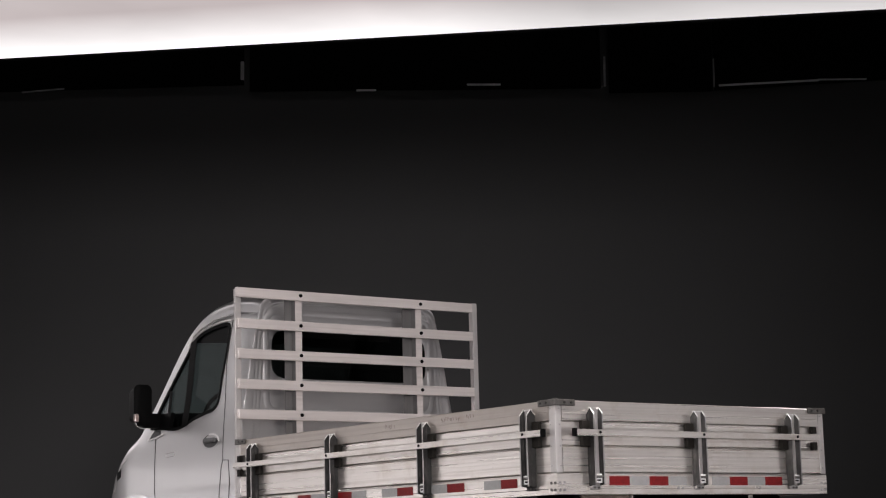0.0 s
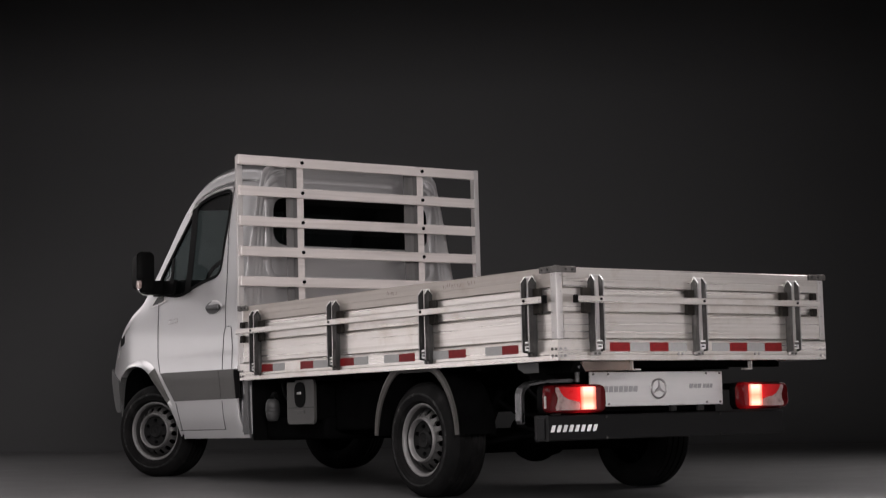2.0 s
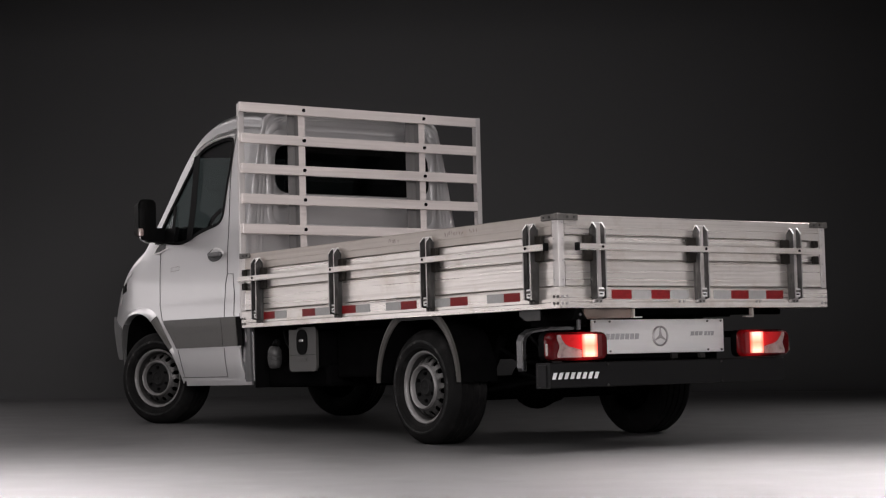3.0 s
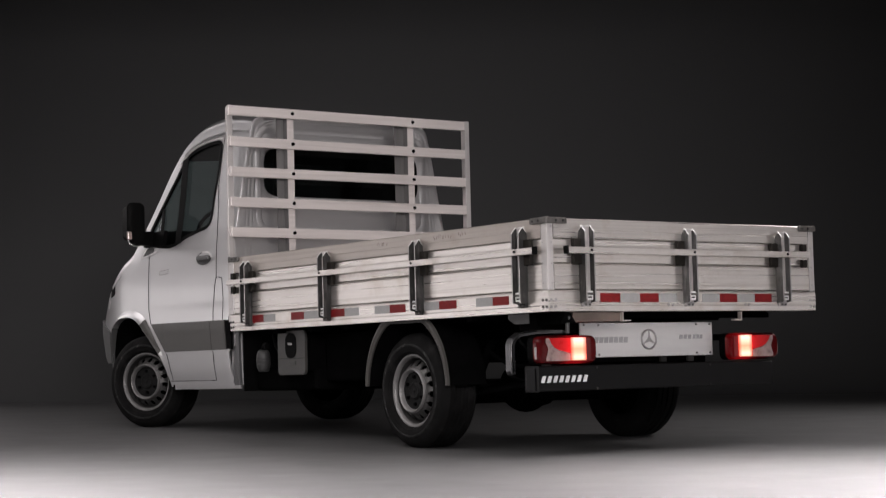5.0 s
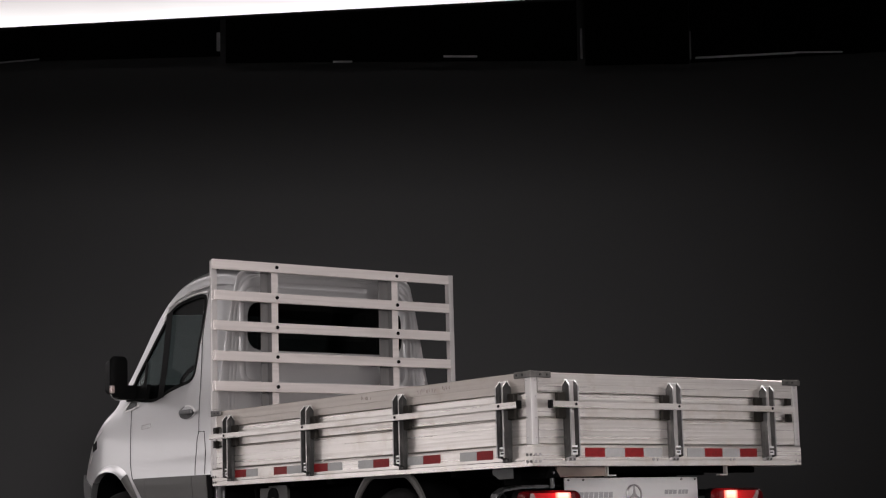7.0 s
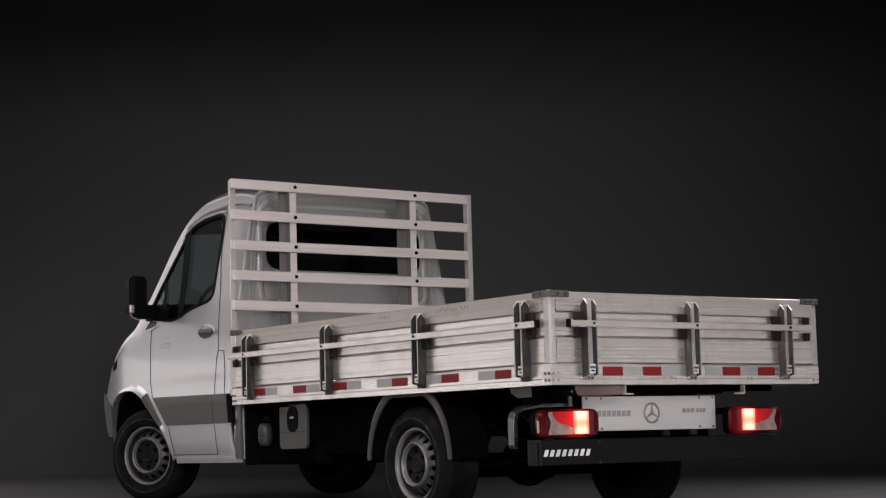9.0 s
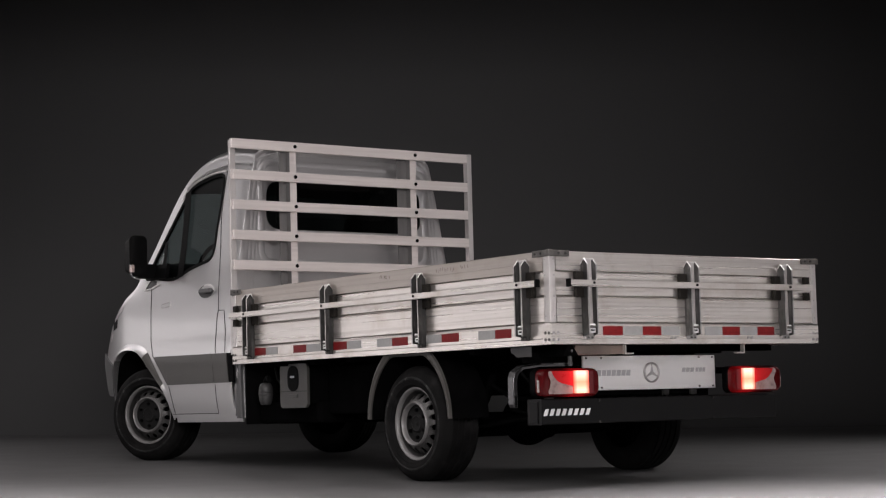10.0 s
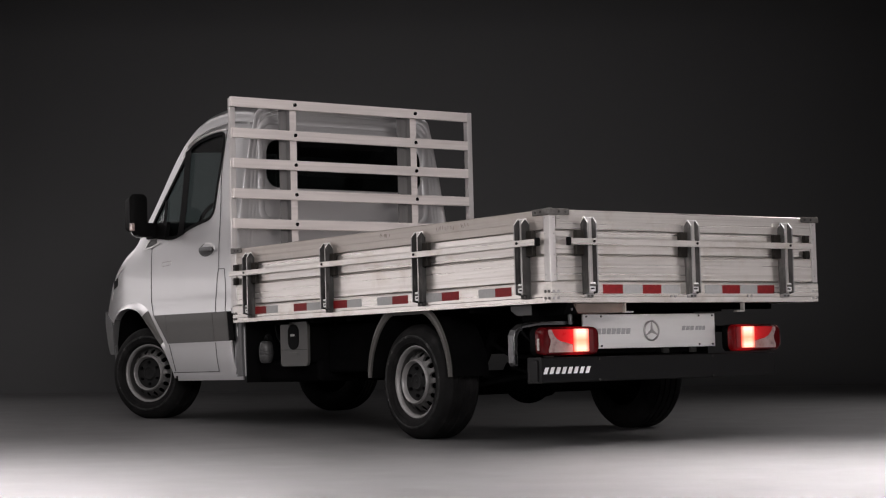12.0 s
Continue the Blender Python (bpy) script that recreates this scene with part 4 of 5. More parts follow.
        # Small light on the right; on the left a reflection, put in as colour.
        part("side_patch", a_box(*span(0.957, 0.961) if s < 0 else span(0.971, 0.975), 0.272, 0.292, 0.565, 0.635, bevel=0.0015), LENS_AMBER, lamp)


tail()


# ---- cab
SIDE_Z = (.40, .55, .70, .80, .93, 1.00, 1.08, 1.18, 1.30, 1.50, 1.75, 2.0, 2.2, 2.35, 2.45, 2.6)
SIDE_W = (.955, .972, .982, .989, .998, .995, .990, .987, .982, .965, .92, .875, .835, .80, .76, .70)
TOP_Y = (3.70, 3.85, 4.15, 4.42, 4.60, 4.75, 4.85, 5.03, 5.17, 5.28, 5.37, 5.60, 5.88, 6.05, 6.15, 6.20)
TOP_Z = (2.462, 2.495, 2.520, 2.500, 2.448, 2.352, 2.245, 1.992, 1.803, 1.665, 1.585, 1.495, 1.34, 1.18, 1.03, 0.93)
ARCH_KEYS = ((4.735, 0.44), (4.775, 0.52), (4.871, 0.658), (4.953, 0.748), (5.036, 0.838), (5.13, 0.922), (5.226, 0.970), (5.344, 0.994),
             (5.464, 0.992), (5.56, 0.975), (5.66, 0.930), (5.735, 0.860), (5.795, 0.769), (5.835, 0.676), (5.855, 0.37))


def spline(keys, per=6):
    """A smooth line through the points."""
    p = [keys[0]] + list(keys) + [keys[-1]]
    out = []
    for a, b, c, d in zip(p, p[1:], p[2:], p[3:]):
        for i in range(per):
            t = i / per
            out.append(tuple(0.5 * (2 * b[k] + (c[k] - a[k]) * t + (2 * a[k] - 5 * b[k] + 4 * c[k] - d[k]) * t * t + (3 * b[k] - a[k] - 3 * c[k] + d[k]) * t ** 3) for k in (0, 1)))
    return out + [tuple(keys[-1])]


ARCH_LINE = spline(ARCH_KEYS)


def eased(xs, ys, n=600):
    """A smooth curve through the points that does not overshoot, as a fine table."""
    xs, ys = np.array(xs, float), np.array(ys, float)
    h = np.diff(xs)
    d = np.diff(ys) / h
    m = np.zeros(len(xs))
    m[0], m[-1] = d[0], d[-1]
    for i in range(1, len(xs) - 1):
        if d[i - 1] * d[i] > 0:
            a, b = 2 * h[i] + h[i - 1], h[i] + 2 * h[i - 1]
            m[i] = (a + b) / (a / d[i - 1] + b / d[i])
    at = np.linspace(xs[0], xs[-1], n)
    k = np.clip(np.searchsorted(xs, at, "right") - 1, 0, len(h) - 1)
    t = (at - xs[k]) / h[k]
    return at, (2 * t ** 3 - 3 * t ** 2 + 1) * ys[k] + (t ** 3 - 2 * t ** 2 + t) * h[k] * m[k] + (-2 * t ** 3 + 3 * t ** 2) * ys[k + 1] + (t ** 3 - t ** 2) * h[k] * m[k + 1]


SIDE, CROWN = eased(SIDE_Z, SIDE_W), eased(TOP_Y, TOP_Z)


def plan(y):
    t = max(0.0, (y - 5.15) / 1.0)
    q = min(1.0, max(0.0, (3.86 - y) / 0.10))
    return 1 - 0.16 * t ** 2.3 - 0.010 * q * q


def wide(y, z):
    return float(np.interp(z, *SIDE)) * plan(y)


def top(y):
    return float(np.interp(y, *CROWN))


def bottom(y):
    low = 0.455 if y < 5.3 else 0.66 + 5.0 * max(0.0, y - 5.98) ** 2
    if ARCH_LINE[0][0] < y < ARCH_LINE[-1][0]:
        return max(low, float(np.interp(y, [p[0] for p in ARCH_LINE], [p[1] for p in ARCH_LINE])))
    return low


WINDOW = spline([(4.150, 2.268), (4.207, 2.278), (4.382, 2.270), (4.552, 2.243), (4.655, 2.200), (4.715, 2.135), (4.80, 2.03), (4.925, 1.875), (5.029, 1.745), (5.095, 1.64),
                 (5.06, 1.565), (4.95, 1.540), (4.75, 1.520), (4.618, 1.536), (4.475, 1.576), (4.305, 1.607), (4.179, 1.628), (4.128, 1.668), (4.118, 1.74), (4.119, 1.868),
                 (4.112, 1.996), (4.115, 2.168), (4.128, 2.245), (4.150, 2.268)], 4)[:-1]


def inside(poly, y, z):
    hit = False
    for (y0, z0), (y1, z1) in zip(poly, poly[1:] + poly[:1]):
        if (z0 > z) != (z1 > z) and y < (y1 - y0) * (z - z0) / (z1 - z0) + y0:
            hit = not hit
    return hit


BACK = 3.76
N_SIDE, N_CORNER, N_TOP = 120, 10, 10


def contour(y):
    """Half section of the cab at y, from the sill up the side and over to the middle."""
    t, b = top(y), bottom(y)
    zc = max(t - 0.13, b + 0.02)
    pts = [(wide(y, b + (zc - b) * i / N_SIDE), b + (zc - b) * i / N_SIDE) for i in range(N_SIDE + 1)]
    w0 = pts[-1][0]
    rx, rz = 0.17, t - 0.025 - zc
    for i in range(1, N_CORNER + 1):
        a = 0.5 * math.pi * i / N_CORNER
        pts.append((w0 - rx * (1 - math.cos(a)), zc + rz * math.sin(a)))
    x1, z1 = pts[-1]
    for i in range(1, N_TOP + 1):
        q = i / N_TOP
        pts.append((x1 * (1 - q), z1 + 0.025 * (1 - (1 - q) ** 2)))
    return pts


def cab():
    ys = sorted(set([round(v, 4) for v in np.arange(BACK, 6.201, 0.0125)] + [4.736, 5.854, 6.20]))
    shell, screen = bmesh.new(), bmesh.new()
    m = N_SIDE + N_CORNER + N_TOP
    for side in (-1, 1):
        grid = [[(side * x, y, z) for x, z in contour(y)] for y in ys]
        for target in (shell, screen):
            vs = {}
            def vert(i, k):
                if (i, k) not in vs:
                    vs[i, k] = target.verts.new(grid[i][k])
                return vs[i, k]
            for i in range(len(ys) - 1):
                yc = (ys[i] + ys[i + 1]) / 2
                for k in range(m):
                    zc = (grid[i][k][2] + grid[i + 1][k][2]) / 2
                    if k < N_SIDE and (inside(WINDOW, yc, zc) or (yc < BACK + 0.03 and zc < 0.93) or (yc < 3.82 and zc < 0.70)):
                        continue
                    glassy = k >= N_SIDE + 7 and 4.86 < yc < 5.36
                    if glassy == (target is screen):
                        target.faces.new((vert(i, k), vert(i, k + 1), vert(i + 1, k + 1), vert(i + 1, k)))
    for target in (shell, screen):
        bmesh.ops.remove_doubles(target, verts=target.verts, dist=0.0005)
    body = body_part("cab_body", shell, PAINT, "silver painted cab shell", smooth=50)
    part("windscreen", screen, SCREEN, body, "tinted windscreen with an added teal haze", smooth=50)
    nose = bmesh.new()
    ring = [(-x, z) for x, z in contour(6.20)] + [(x, z) for x, z in contour(6.20)][::-1]
    vs = [nose.verts.new((x, 6.20, z)) for x, z in ring[:-1]]
    nose.faces.new(vs)
    part("nose_panel", nose, BLACK, body)

    # rear wall: pressed ribs round a rounded window
    bm = bmesh.new()
    half = contour(BACK)
    loop = [(-x, z) for x, z in half] + [(x, z) for x, z in half[::-1][1:]]
    cx, cz = 0.0, 2.015
    win = rounded(-0.690, 0.690, 1.835, 2.19, 0.10)
    def cast(poly, a):
        d = (math.cos(a), math.sin(a))
        best = 0
        for (x0, z0), (x1, z1) in zip(poly, poly[1:] + poly[:1]):
            ex, ez = x1 - x0, z1 - z0
            den = d[0] * ez - d[1] * ex
            if abs(den) < 1e-9:
                continue
            t = ((x0 - cx) * ez - (z0 - cz) * ex) / den
            q = ((x0 - cx) * d[1] - (z0 - cz) * d[0]) / den
            if t > 0 and -1e-6 <= q <= 1 + 1e-6:
                best = max(best, t)
        return best
    n = 160
    outer, inner, panel = [], [], []
    press = [(-x * 0.98, z) for x, z in half if z > 0.6] + [(x * 0.98, z) for x, z in half[::-1][1:] if z > 0.6]
    press = [(math.copysign(min(abs(x), 0.49 * abs(x) + 0.42), x), z) for x, z in press]
    press = [(x, 2.0 + (z - 2.0) * 0.90 if z > 2.0 else z) for x, z in press]
    for i in range(n):
        a = 2 * math.pi * (i + 0.5) / n
        d = (math.cos(a), math.sin(a))
        outer.append((d, cast(loop, a)))
        inner.append((d, cast(win, a)))
        panel.append((d, cast(press, a)))
    rings = []
    flutes = []
    for q in (1.0, .964, .928):
        flutes += [(1, q, BACK - 0.022), (1, q - .006, BACK - 0.0210), (1, q - .013, BACK - 0.0196), (1, q - .020, BACK - 0.0210), (1, q - .026, BACK - 0.022)]
    for kind, q, y in [(0, 1.0, BACK), (0, .9995, BACK - 0.0215), (0, .9985, BACK - 0.022)] + flutes + [(2, 1.16, BACK - 0.022), (2, 1.11, BACK - 0.0195), (2, 1.03, BACK - 0.0185), (2, 1.0, BACK - 0.015)]:
        row = []
        for (d, ro), (_, ri), (_, rp) in zip(outer, inner, panel):
            r = {0: ro * q, 1: rp * q, 2: min(ri * q, rp * (.872 - .012 * (1.16 - q) / .06))}[kind]
            row.append(bm.verts.new((cx + d[0] * r, y, cz + d[1] * r)))
        rings.append(row)
    for a, b in zip(rings, rings[1:]):
        for i in range(n):
            j = (i + 1) % n
            bm.faces.new((a[i], a[j], b[j], b[i]))
    bmesh.ops.delete(bm, geom=[f for f in bm.faces if max(v.co.z for v in f.verts) < 0.92], context="FACES")
    part("rear_wall", bm, PAINT, body, "ribbed silver rear cab wall", smooth=35)
    bm = bmesh.new()
    prism(bm, [(x * 1.01, 2.015 + (z - 2.015) * 1.02) for x, z in win], "y", BACK - 0.0165, BACK - 0.0125)
    part("rear_window", bm, REAR_GLASS, body, "dark rear window glass")
    bm = bmesh.new()
    rows = []
    for inset, d in ((0.0, 0.0), (0.010, 0.0035), (0.020, 0.0050), (0.034, 0.0050), (0.046, 0.0030), (0.060, -0.003)):
        rows.append([bm.verts.new((x, BACK - 0.0215 - d, z)) for x, z in rounded(-0.770 + inset, 0.770 - inset, 1.560 + inset, 2.352 - inset, 0.115 - inset, 8)])
    for p, q in zip(rows, rows[1:]):
        for k in range(len(p)):
            j = (k + 1) % len(p)
            bm.faces.new((p[k], p[j], q[j], q[k]))
    part("pressed_rib", bm, PAINT, body, smooth=40)
    for side in (-1, 1):
        lining = bmesh.new()
        rows = [[lining.verts.new((side * (wide(y, z) - 0.035), y, z)) for z in (0.55, 0.8, 1.1, 1.35, 1.50)] for y in np.arange(3.80, 4.76, 0.1)]
        for a, b in zip(rows, rows[1:]):
            for j in range(4):
                lining.faces.new((a[j], a[j + 1], b[j + 1], b[j]))
        part("door_lining", lining, INTERIOR, body, "dark inner door lining")
    part("cab_floor", a_box(-0.93, 0.93, 3.80, 4.75, 0.50, 0.56), INTERIOR, body)
    part("headliner", a_box(-0.70, 0.70, 3.80, 4.6, 2.33, 2.345), GREY_TRIM, body)
    part("dashboard", a_box(-0.86, 0.86, 4.90, 5.18, 1.0, 1.665, bevel=0.05), INTERIOR, body, "dark dashboard")
    part("steering_wheel", lathe(bmesh.new(), [(.18, -.020), (.20, 0), (.18, .020), (.16, 0), (.18, -.020)], 28), BLACK, body, at=pose(-0.43, 4.92, 1.665, 0, -25, 90))
    for x in (-0.45, 0.45):
        seat = part("seat", a_box(x - 0.24, x + 0.24, 3.98, 4.50, 0.78, 0.98, bevel=0.05), INTERIOR, body, "dark cab seat")
        part("backrest", a_box(x - 0.24, x + 0.24, 3.88, 4.04, 0.95, 1.62, bevel=0.05), INTERIOR, seat)
        part("headrest", a_box(x - 0.13, x + 0.13, 3.90, 4.00, 1.66, 1.86, bevel=0.04), INTERIOR, seat)


def skin(y, z, out):
    return (-(wide(y, z) + out), y, z)


def ribbon(bm, pts, half_width, out, closed=False, thick=0.004, flare=0.0):
    """A narrow strip along (y, z) points, lying on the cab's left side."""
    n = len(pts)
    rows = []
    for i, (y, z) in enumerate(pts):
        y0, z0 = pts[(i - 1) % n] if closed or i else pts[i]
        y1, z1 = pts[(i + 1) % n] if closed or i < n - 1 else pts[i]
        d = Vector((y1 - y0, z1 - z0)).normalized()
        ny, nz = -d.y, d.x
        a = (y + ny * half_width, z + nz * half_width)
        b = (y - ny * half_width, z - nz * half_width)
        rows.append([bm.verts.new(skin(*a, out - thick)), bm.verts.new(skin(*a, out)), bm.verts.new(skin(*b, out + flare * (1 if closed else 0.25 + 0.75 * math.sin(math.pi * i / (n - 1))))), bm.verts.new(skin(*b, out - thick))])
    pairs = list(zip(rows, rows[1:])) + ([(rows[-1], rows[0])] if closed else [])
    for a, b in pairs:
        for j in range(3):
            bm.faces.new((a[j], a[j + 1], b[j + 1], b[j]))
    return bm


def finer(pts, step=0.03, closed=False):
    out = []
    seq = pts + (pts[:1] if closed else [])
    for (a, b), (c, d) in zip(seq, seq[1:]):
        k = max(1, int(math.hypot(c - a, d - b) / step))
        out += [(a + (c - a) * i / k, b + (d - b) * i / k) for i in range(k)]
    return out if closed else out + [pts[-1]]


def patch(bm, outline_at, y0, y1, out, thick=0.012, step=0.04):
    """A panel on the left side between a lower and an upper line, given by y."""
    k = max(2, int((y1 - y0) / step))
    ring = []
    for i in range(k + 1):
        y = y0 + (y1 - y0) * i / k
        lo, hi = outline_at(y)
        row = []
        for j in range(5):
            z = lo + (hi - lo) * j / 4
            row.append(skin(y, z, out))
        ring.append([bm.verts.new(skin(y, lo, out - thick))] + [bm.verts.new(p) for p in row] + [bm.verts.new(skin(y, hi, out - thick))])
    for a, b in zip(ring, ring[1:]):
        for j in range(6):
            bm.faces.new((a[j], a[j + 1], b[j + 1], b[j]))
    bm.faces.new(ring[0])
    bm.faces.new(ring[-1][::-1])
    return bm


def cab_side():
    # glass, seal and divider of the door window
    bm = bmesh.new()
    pts = WINDOW
    mid = (4.5, 1.85)
    inner = [bm.verts.new(skin(mid[0] + (y - mid[0]) * 1.005, mid[1] + (z - mid[1]) * 1.005, -0.012)) for y, z in pts]
    bm.faces.new(inner)
    bmesh.ops.triangulate(bm, faces=bm.faces)
    door = body_part("window_seal", ribbon(bmesh.new(), finer(WINDOW, 0.04, True), 0.013, 0.003, True, 0.02), BLACK, "black rubber window seal")
    part("window_glass", bm, GLASS, door, "tinted side window glass")
    part("window_divider", ribbon(bmesh.new(), finer([(4.672, 2.20), (4.628, 1.958), (4.600, 1.70), (4.594, 1.53)], 0.04), 0.046, 0.006), BLACK, door)
    part("window_divider", ribbon(bmesh.new(), finer([(4.93, 1.83), (4.905, 1.70), (4.90, 1.55)], 0.04), 0.022, 0.0), BLACK, door)
    bright = spline([(4.12, 2.300), (4.207, 2.305), (4.385, 2.297), (4.565, 2.268), (4.69, 2.218), (4.76, 2.140)], 4)
    body_part("window_trim", ribbon(bmesh.new(), finer(bright, 0.03), 0.007, 0.004, False, 0.004, 0.012), EDGE, "bright metal window trim")
    seams = [
        [(4.10, 2.30), (4.095, 2.166), (4.08, 1.95), (3.986, 1.56), (3.965, 1.244)],
        [(3.965, 1.244), (3.989, 1.183), (4.004, 1.016), (4.002, 0.925), (4.028, 0.87), (4.041, 0.726), (4.038, 0.60), (4.021, 0.483)],
        [(3.965, 1.240), (3.882, 1.236), (3.860, 1.09), (3.858, 0.925)],
        [(5.075, 1.55), (5.060, 1.438), (5.045, 1.06), (5.00, 0.935), (4.775, 0.70), (4.70, 0.49)],
        [(4.021, 0.483), (4.732, 0.483)],
    ]
    for s in seams:
        body_part("door_seam", ribbon(bmesh.new(), finer(s, 0.03), 0.0026, 0.0025), SEAM)
    # roof drip rail
    body_part("roof_rail", ribbon(bmesh.new(), finer([(3.765, 2.308), (3.83, 2.318), (4.09, 2.350), (4.365, 2.335), (4.579, 2.285), (4.70, 2.235)], 0.03), 0.008, 0.008, False, 0.012, 0.018), PAINT)
    # grey rubbing strip, in two lengths
    def strip(y):
        return 0.706, 0.921 + 0.008 * (y - 3.8)
    body_part("rubbing_strip", patch(bmesh.new(), strip, 4.038, 4.773, 0.014), CLAD, "dark grey plastic side strip")
    body_part("rubbing_strip", patch(bmesh.new(), strip, 3.822, 4.032, 0.014, step=0.015), CLAD, "dark grey plastic side strip")
    body_part("strip_end", patch(bmesh.new(), strip, 3.762, 3.819, 0.010, step=0.015), BLACK, "black end of the side strip")
    part("strip_tip", patch(bmesh.new(), lambda y: (0.706 + (y - 4.775) * 1.12, 0.929), 4.775, 4.955, 0.014), CLAD, body_part("strip_lip", ribbon(bmesh.new(), finer([(3.78, 0.702), (4.77, 0.702)], 0.1), 0.006, 0.012), PAINT))
    body_part("sill", patch(bmesh.new(), lambda y: (0.420, 0.462), 3.675, 4.66, 0.012), PAINT, "silver sill under the door")
    # flared arch lip: silver over the strip's line, grey plastic below it
    def flare(line):
        bm = bmesh.new()
        rows = []
        for i, (y, z) in enumerate(line):
            (y0, z0), (y1, z1) = line[max(i - 1, 0)], line[min(i + 1, len(line) - 1)]
            d = Vector((y1 - y0, z1 - z0)).normalized()
            ny, nz = -d.y, d.x
            w = 0.044 + 0.018 * math.exp(-((z - 0.93) / 0.09) ** 2)
            k = min(1.0, max(0.0, (z - 0.62) / 0.25))
            rows.append([bm.verts.new(skin(y + ny * w * a, z + nz * w * a, out)) for a, out in ((1.0, 0.0005), (0.9, 0.007 * k), (0.6, 0.022 * k), (0.25, 0.034 * k), (0.06, 0.037 * k), (0.0, 0.031 * k), (0.0, -0.014))])
        for p, q in zip(rows, rows[1:]):
            for j in range(6):
                bm.faces.new((p[j], p[j + 1], q[j + 1], q[j]))
        return bm
    arch = ARCH_LINE[:-4]
    crown = [p for p in arch if p[1] > 0.918]
    first, last = arch.index(crown[0]), arch.index(crown[-1])
    low = next(i for i, p in enumerate(arch) if p[1] > 0.69)
    body_part("wheel_arch_lip", flare(crown), PAINT, "flared silver wheel arch lip", smooth=50)
    body_part("arch_cladding", flare(arch[low:first + 1]), CLAD, "grey plastic wheel arch edge", smooth=50)
    body_part("wheel_arch_lip", flare(arch[:low + 1]), PAINT, smooth=50)
    body_part("arch_cladding", flare(arch[last:]), BUMPER_GREY, "grey plastic wheel arch edge", smooth=50)
    # dark liner
    bm = bmesh.new()
    ring = []
    for y, z in ARCH_LINE[::2]:
        ring.append([bm.verts.new((x, y, z + 0.006)) for x in (0.012 - wide(y, z), -0.5)])
    for a, b in zip(ring, ring[1:]):
        bm.faces.new((a[0], a[1], b[1], b[0]))
    body_part("wheel_arch_liner", bm, BLACK, smooth=60)
    # handle over a shallow bowl; its shade and highlight are put into colour
    def oval(cy, cz, ry, rz, out, depth, low=-math.pi, high=math.pi, n=40):
        bm = bmesh.new()
        pts = [(cy + ry * math.cos(low + (high - low) * i / n), cz + rz * math.sin(low + (high - low) * i / n)) for i in range(n + (high - low < 6))]
        rim = [bm.verts.new(skin(y, z, out)) for y, z in pts]
        mid = bm.verts.new(skin(cy, cz, out - depth))
        for p, q in zip(rim, rim[1:] + rim[:1]):
            bm.faces.new((p, q, mid))
        return bm
    bowl = body_part("handle_bowl", oval(4.162, 1.393, 0.118, 0.052, 0.0015, 0.0), DARK_GREY, "recessed door handle bowl with shade put into its grey")
    ring = [(4.162 + 0.120 * math.cos(2 * math.pi * i / 40), 1.393 + 0.054 * math.sin(2 * math.pi * i / 40)) for i in range(40)]
    part("bowl_rim", ribbon(bmesh.new(), ring, 0.003, 0.004, True, 0.006), PAINT, bowl)
    part("bowl_floor", oval(4.150, 1.402, 0.098, 0.040, 0.003, 0.0, radians(-20), radians(165)), PAINT, bowl)
    # The bowl's highlight, laid on as a bright strip.
    glint = [(4.162 + 0.112 * math.cos(radians(a)), 1.393 + 0.049 * math.sin(radians(a))) for a in range(75, 181, 7)]
    part("bowl_highlight", ribbon(bmesh.new(), glint, 0.006, 0.006, False, 0.006), EDGE, bowl, "highlight painted along the bowl edge")
    bm = bmesh.new()
    box(bm, -1.016, -0.992, 4.045, 4.225, 1.375, 1.412, bevel=0.011)
    part("door_handle", bm, BUMPER_GREY, bowl, "grey door handle")
    # small side badge as a plain bar
    body_part("side_badge", ribbon(bmesh.new(), finer([(4.87, 1.305), (4.87, 1.335), (4.73, 1.343), (4.73, 1.313)], 0.03, True), 0.0025, 0.003, True), ALUM_DARKER, "small outlined badge")
    # mirror with its arm
    bm = bmesh.new()
    prism(bm, rounded(-1.220, -1.068, 1.555, 1.874, 0.045), "y", 4.94, 5.06)
    for v in bm.verts:
        if v.co.y > 5.0:
            v.co.x = -1.14 + (v.co.x + 1.14) * 0.75
            v.co.z = 1.72 + (v.co.z - 1.72) * 0.8
    mirror = body_part("door_mirror", bm, BLACK, "black door mirror housing", smooth=40)
    bm = bmesh.new()
    prism(bm, rounded(-1.208, -1.080, 1.575, 1.860, 0.035), "y", 4.934, 4.9395)
    bmesh.ops.rotate(bm, verts=bm.verts, cent=(-1.14, 4.937, 1.72), matrix=Matrix.Rotation(radians(-4), 3, "Z"))
    part("mirror_glass", bm, MIRROR, mirror, "dark mirror glass")
    bm = bmesh.new()
    prism(bm, rounded(-1.10, -0.955, 1.545, 1.655, 0.03), "y", 4.97, 5.05)
    part("mirror_arm", bm, BLACK, mirror, smooth=40)
    part("mirror_foot", patch(bmesh.new(), lambda y: (1.535, 1.65 - max(0, y - 5.0) * 0.3), 4.80, 5.12, 0.03, 0.03), BLACK, mirror)
    part("turn_signal", a_box(-1.222, -1.186, 4.920, 4.950, 1.585, 1.645, bevel=0.006), LENS_AMBER, mirror, "amber and clear turn signal")
    part("mirror_chrome", tube(bmesh.new(), [(-1.215, 4.935, 1.580), (-1.20, 4.935, 1.552), (-1.165, 4.94, 1.540), (-1.12, 4.95, 1.536)], 0.008, 8), CHROME, mirror, smooth=60)
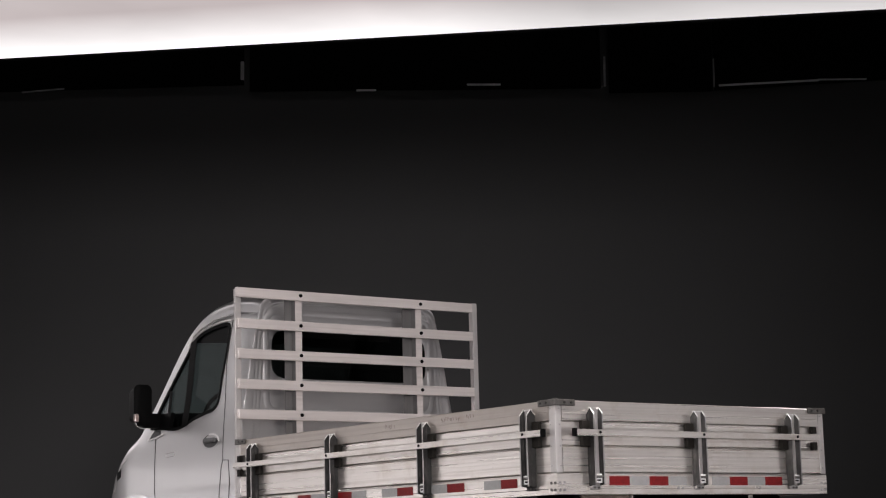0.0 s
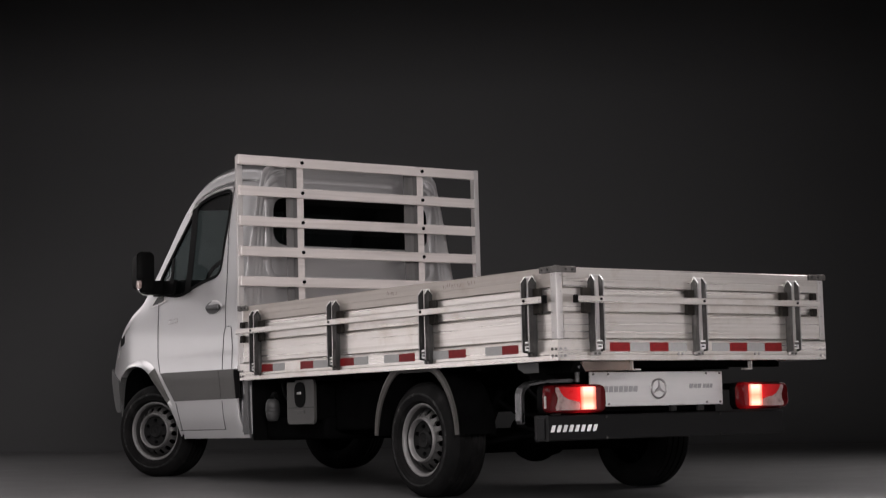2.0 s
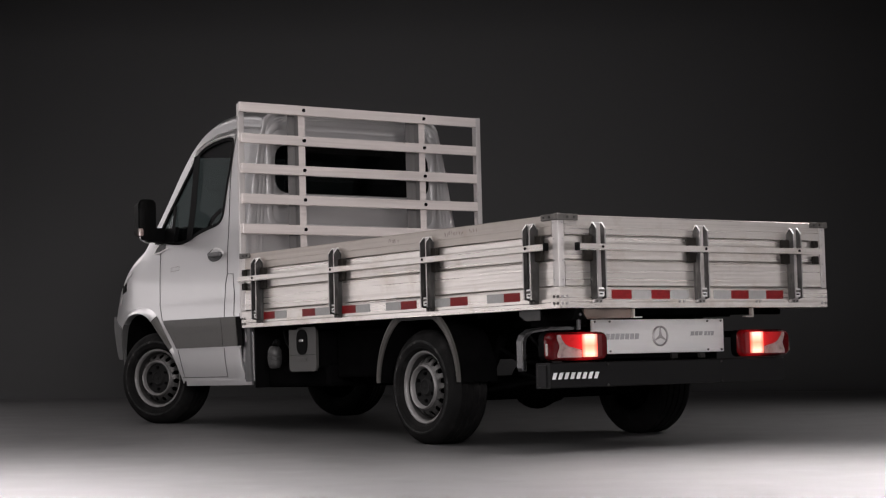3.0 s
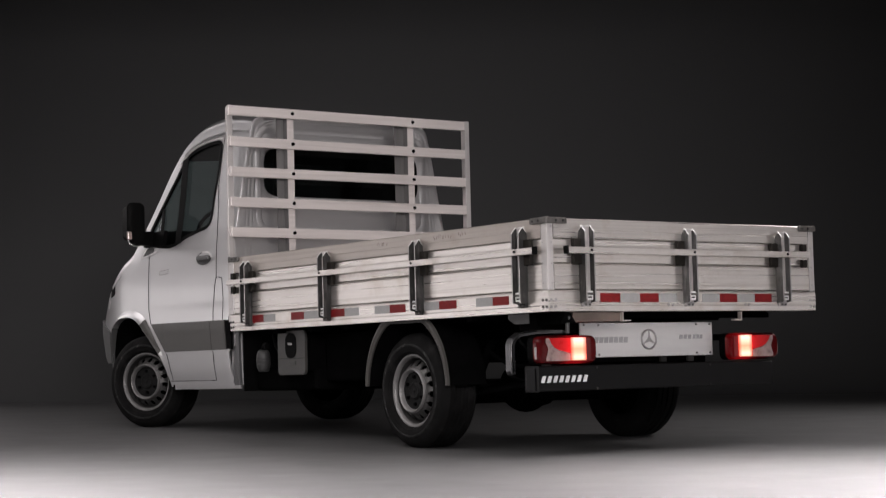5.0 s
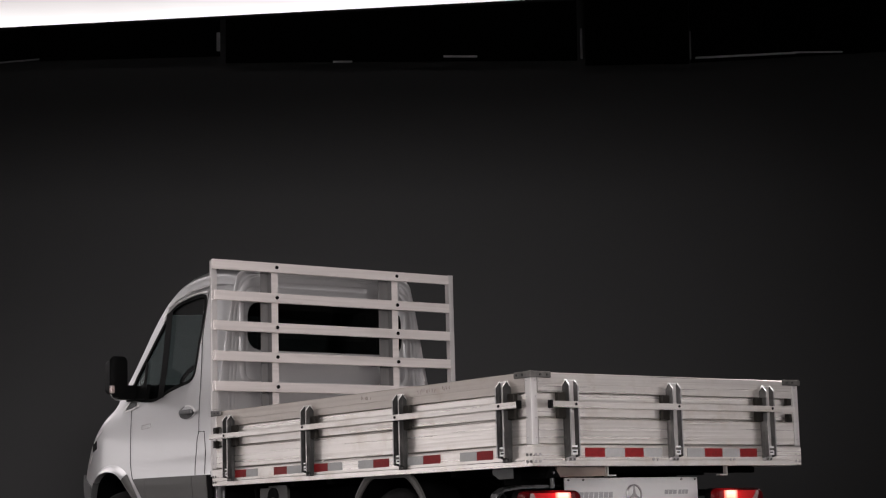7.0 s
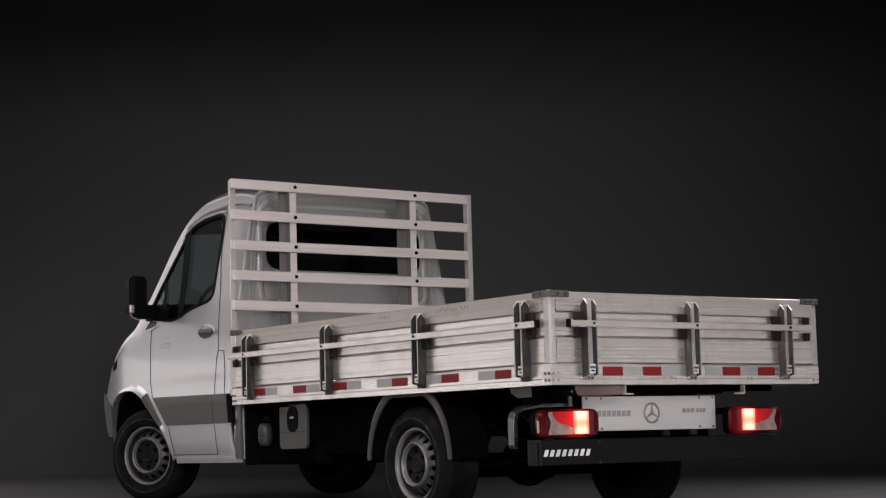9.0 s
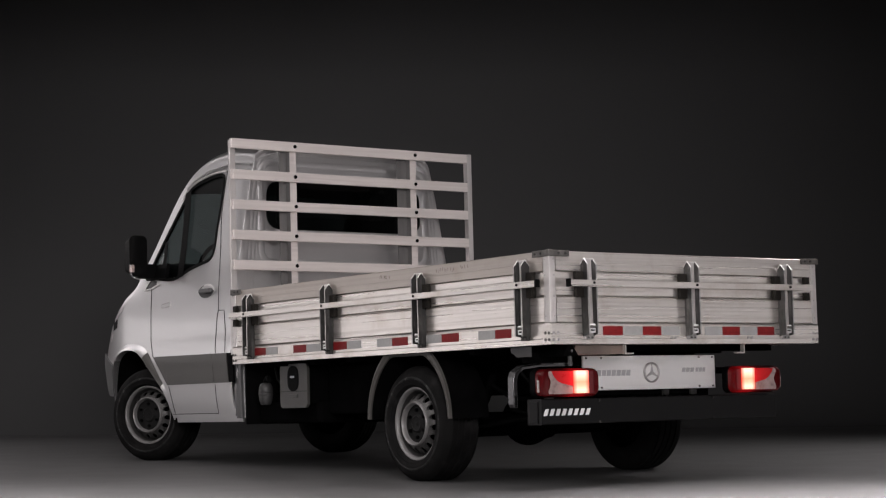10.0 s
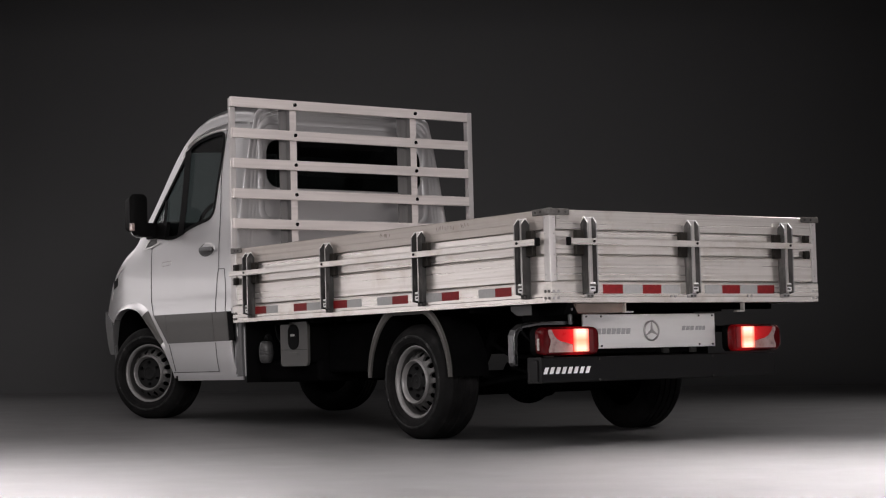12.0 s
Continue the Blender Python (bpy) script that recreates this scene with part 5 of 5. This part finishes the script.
    # headlamp edge and lower bumper
    lamp = body_part("headlight", patch(bmesh.new(), lambda y: (1.195 - (y - 5.74) * 0.2, min(1.262, top(y) - 0.12)), 5.74, 5.85, 0.004), BLACK, "dark narrow headlamp at the nose")
    # Highlights on the nose, laid on as bright strips.
    part("nose_highlight", ribbon(bmesh.new(), finer([(5.60, 1.335), (5.70, 1.300), (5.80, 1.245)], 0.03), 0.005, 0.006), EDGE, lamp)
    part("nose_glint", ribbon(bmesh.new(), finer([(5.86, 1.15), (5.92, 1.09)], 0.03), 0.007, 0.006), EDGE, lamp)
    body_part("fender_trim", ribbon(bmesh.new(), finer([(5.10, 1.530), (5.189, 1.458), (5.06, 1.470), (4.935, 1.495)], 0.03), 0.006, 0.008), EDGE, "bright trim under the mirror")
    body_part("corner_pane", patch(bmesh.new(), lambda y: (1.464 + (5.17 - y) * 0.15, min(1.528, 1.472 + (5.19 - y) * 0.75)), 4.99, 5.165, 0.004, 0.008, 0.02), DARK_GREY, "dark corner pane under the mirror")
    body_part("front_bumper", patch(bmesh.new(), lambda y: (0.640 + 5.0 * max(0, y - 5.98) ** 2, 0.900 + 0.30 * (y - 5.86)), 5.86, 6.205, 0.014, 0.04, 0.015), BUMPER_GREY, "grey plastic front bumper corner", smooth=40)
    # lower rear corner of the cab: a swept foot and the recessed grey pillar behind it
    bm = bmesh.new()
    patch(bm, lambda y: (0.438, float(np.interp(y, (3.685, 3.741, 3.779, 3.796, 3.803, 3.812), (0.447, 0.472, 0.514, 0.560, 0.61, 0.702)))), 3.685, 3.835, 0.003, step=0.004)
    body_part("cab_corner", bm, PAINT, "silver lower rear corner of the cab")
    # The pillar's shade is in its dark grey colour.
    bm = bmesh.new()
    rows = []
    for z, back in ((0.445, 0.046), (0.47, 0.047), (0.50, 0.049), (0.55, 0.052), (0.62, 0.056), (0.72, 0.060), (0.94, 0.062)):
        rows.append([bm.verts.new((x, y + back, z)) for x, y in ((-0.950, 3.80), (-0.966, 3.70), (-0.970, 3.645), (-0.966, 3.618), (-0.954, 3.606), (-0.935, 3.602), (-0.915, 3.602), (-0.912, 3.61), (-0.912, 3.70))])
    for p, q in zip(rows, rows[1:]):
        for j in range(8):
            bm.faces.new((p[j], p[j + 1], q[j + 1], q[j]))
    body_part("corner_pillar", bm, PILLAR, "recessed pillar at the back of the cab, shade put into its grey", smooth=50)
    body_part("mud_flap", a_box(-0.95, -0.50, 3.64, 3.65, 0.40, 0.85), BLACK)


cab()
cab_side()
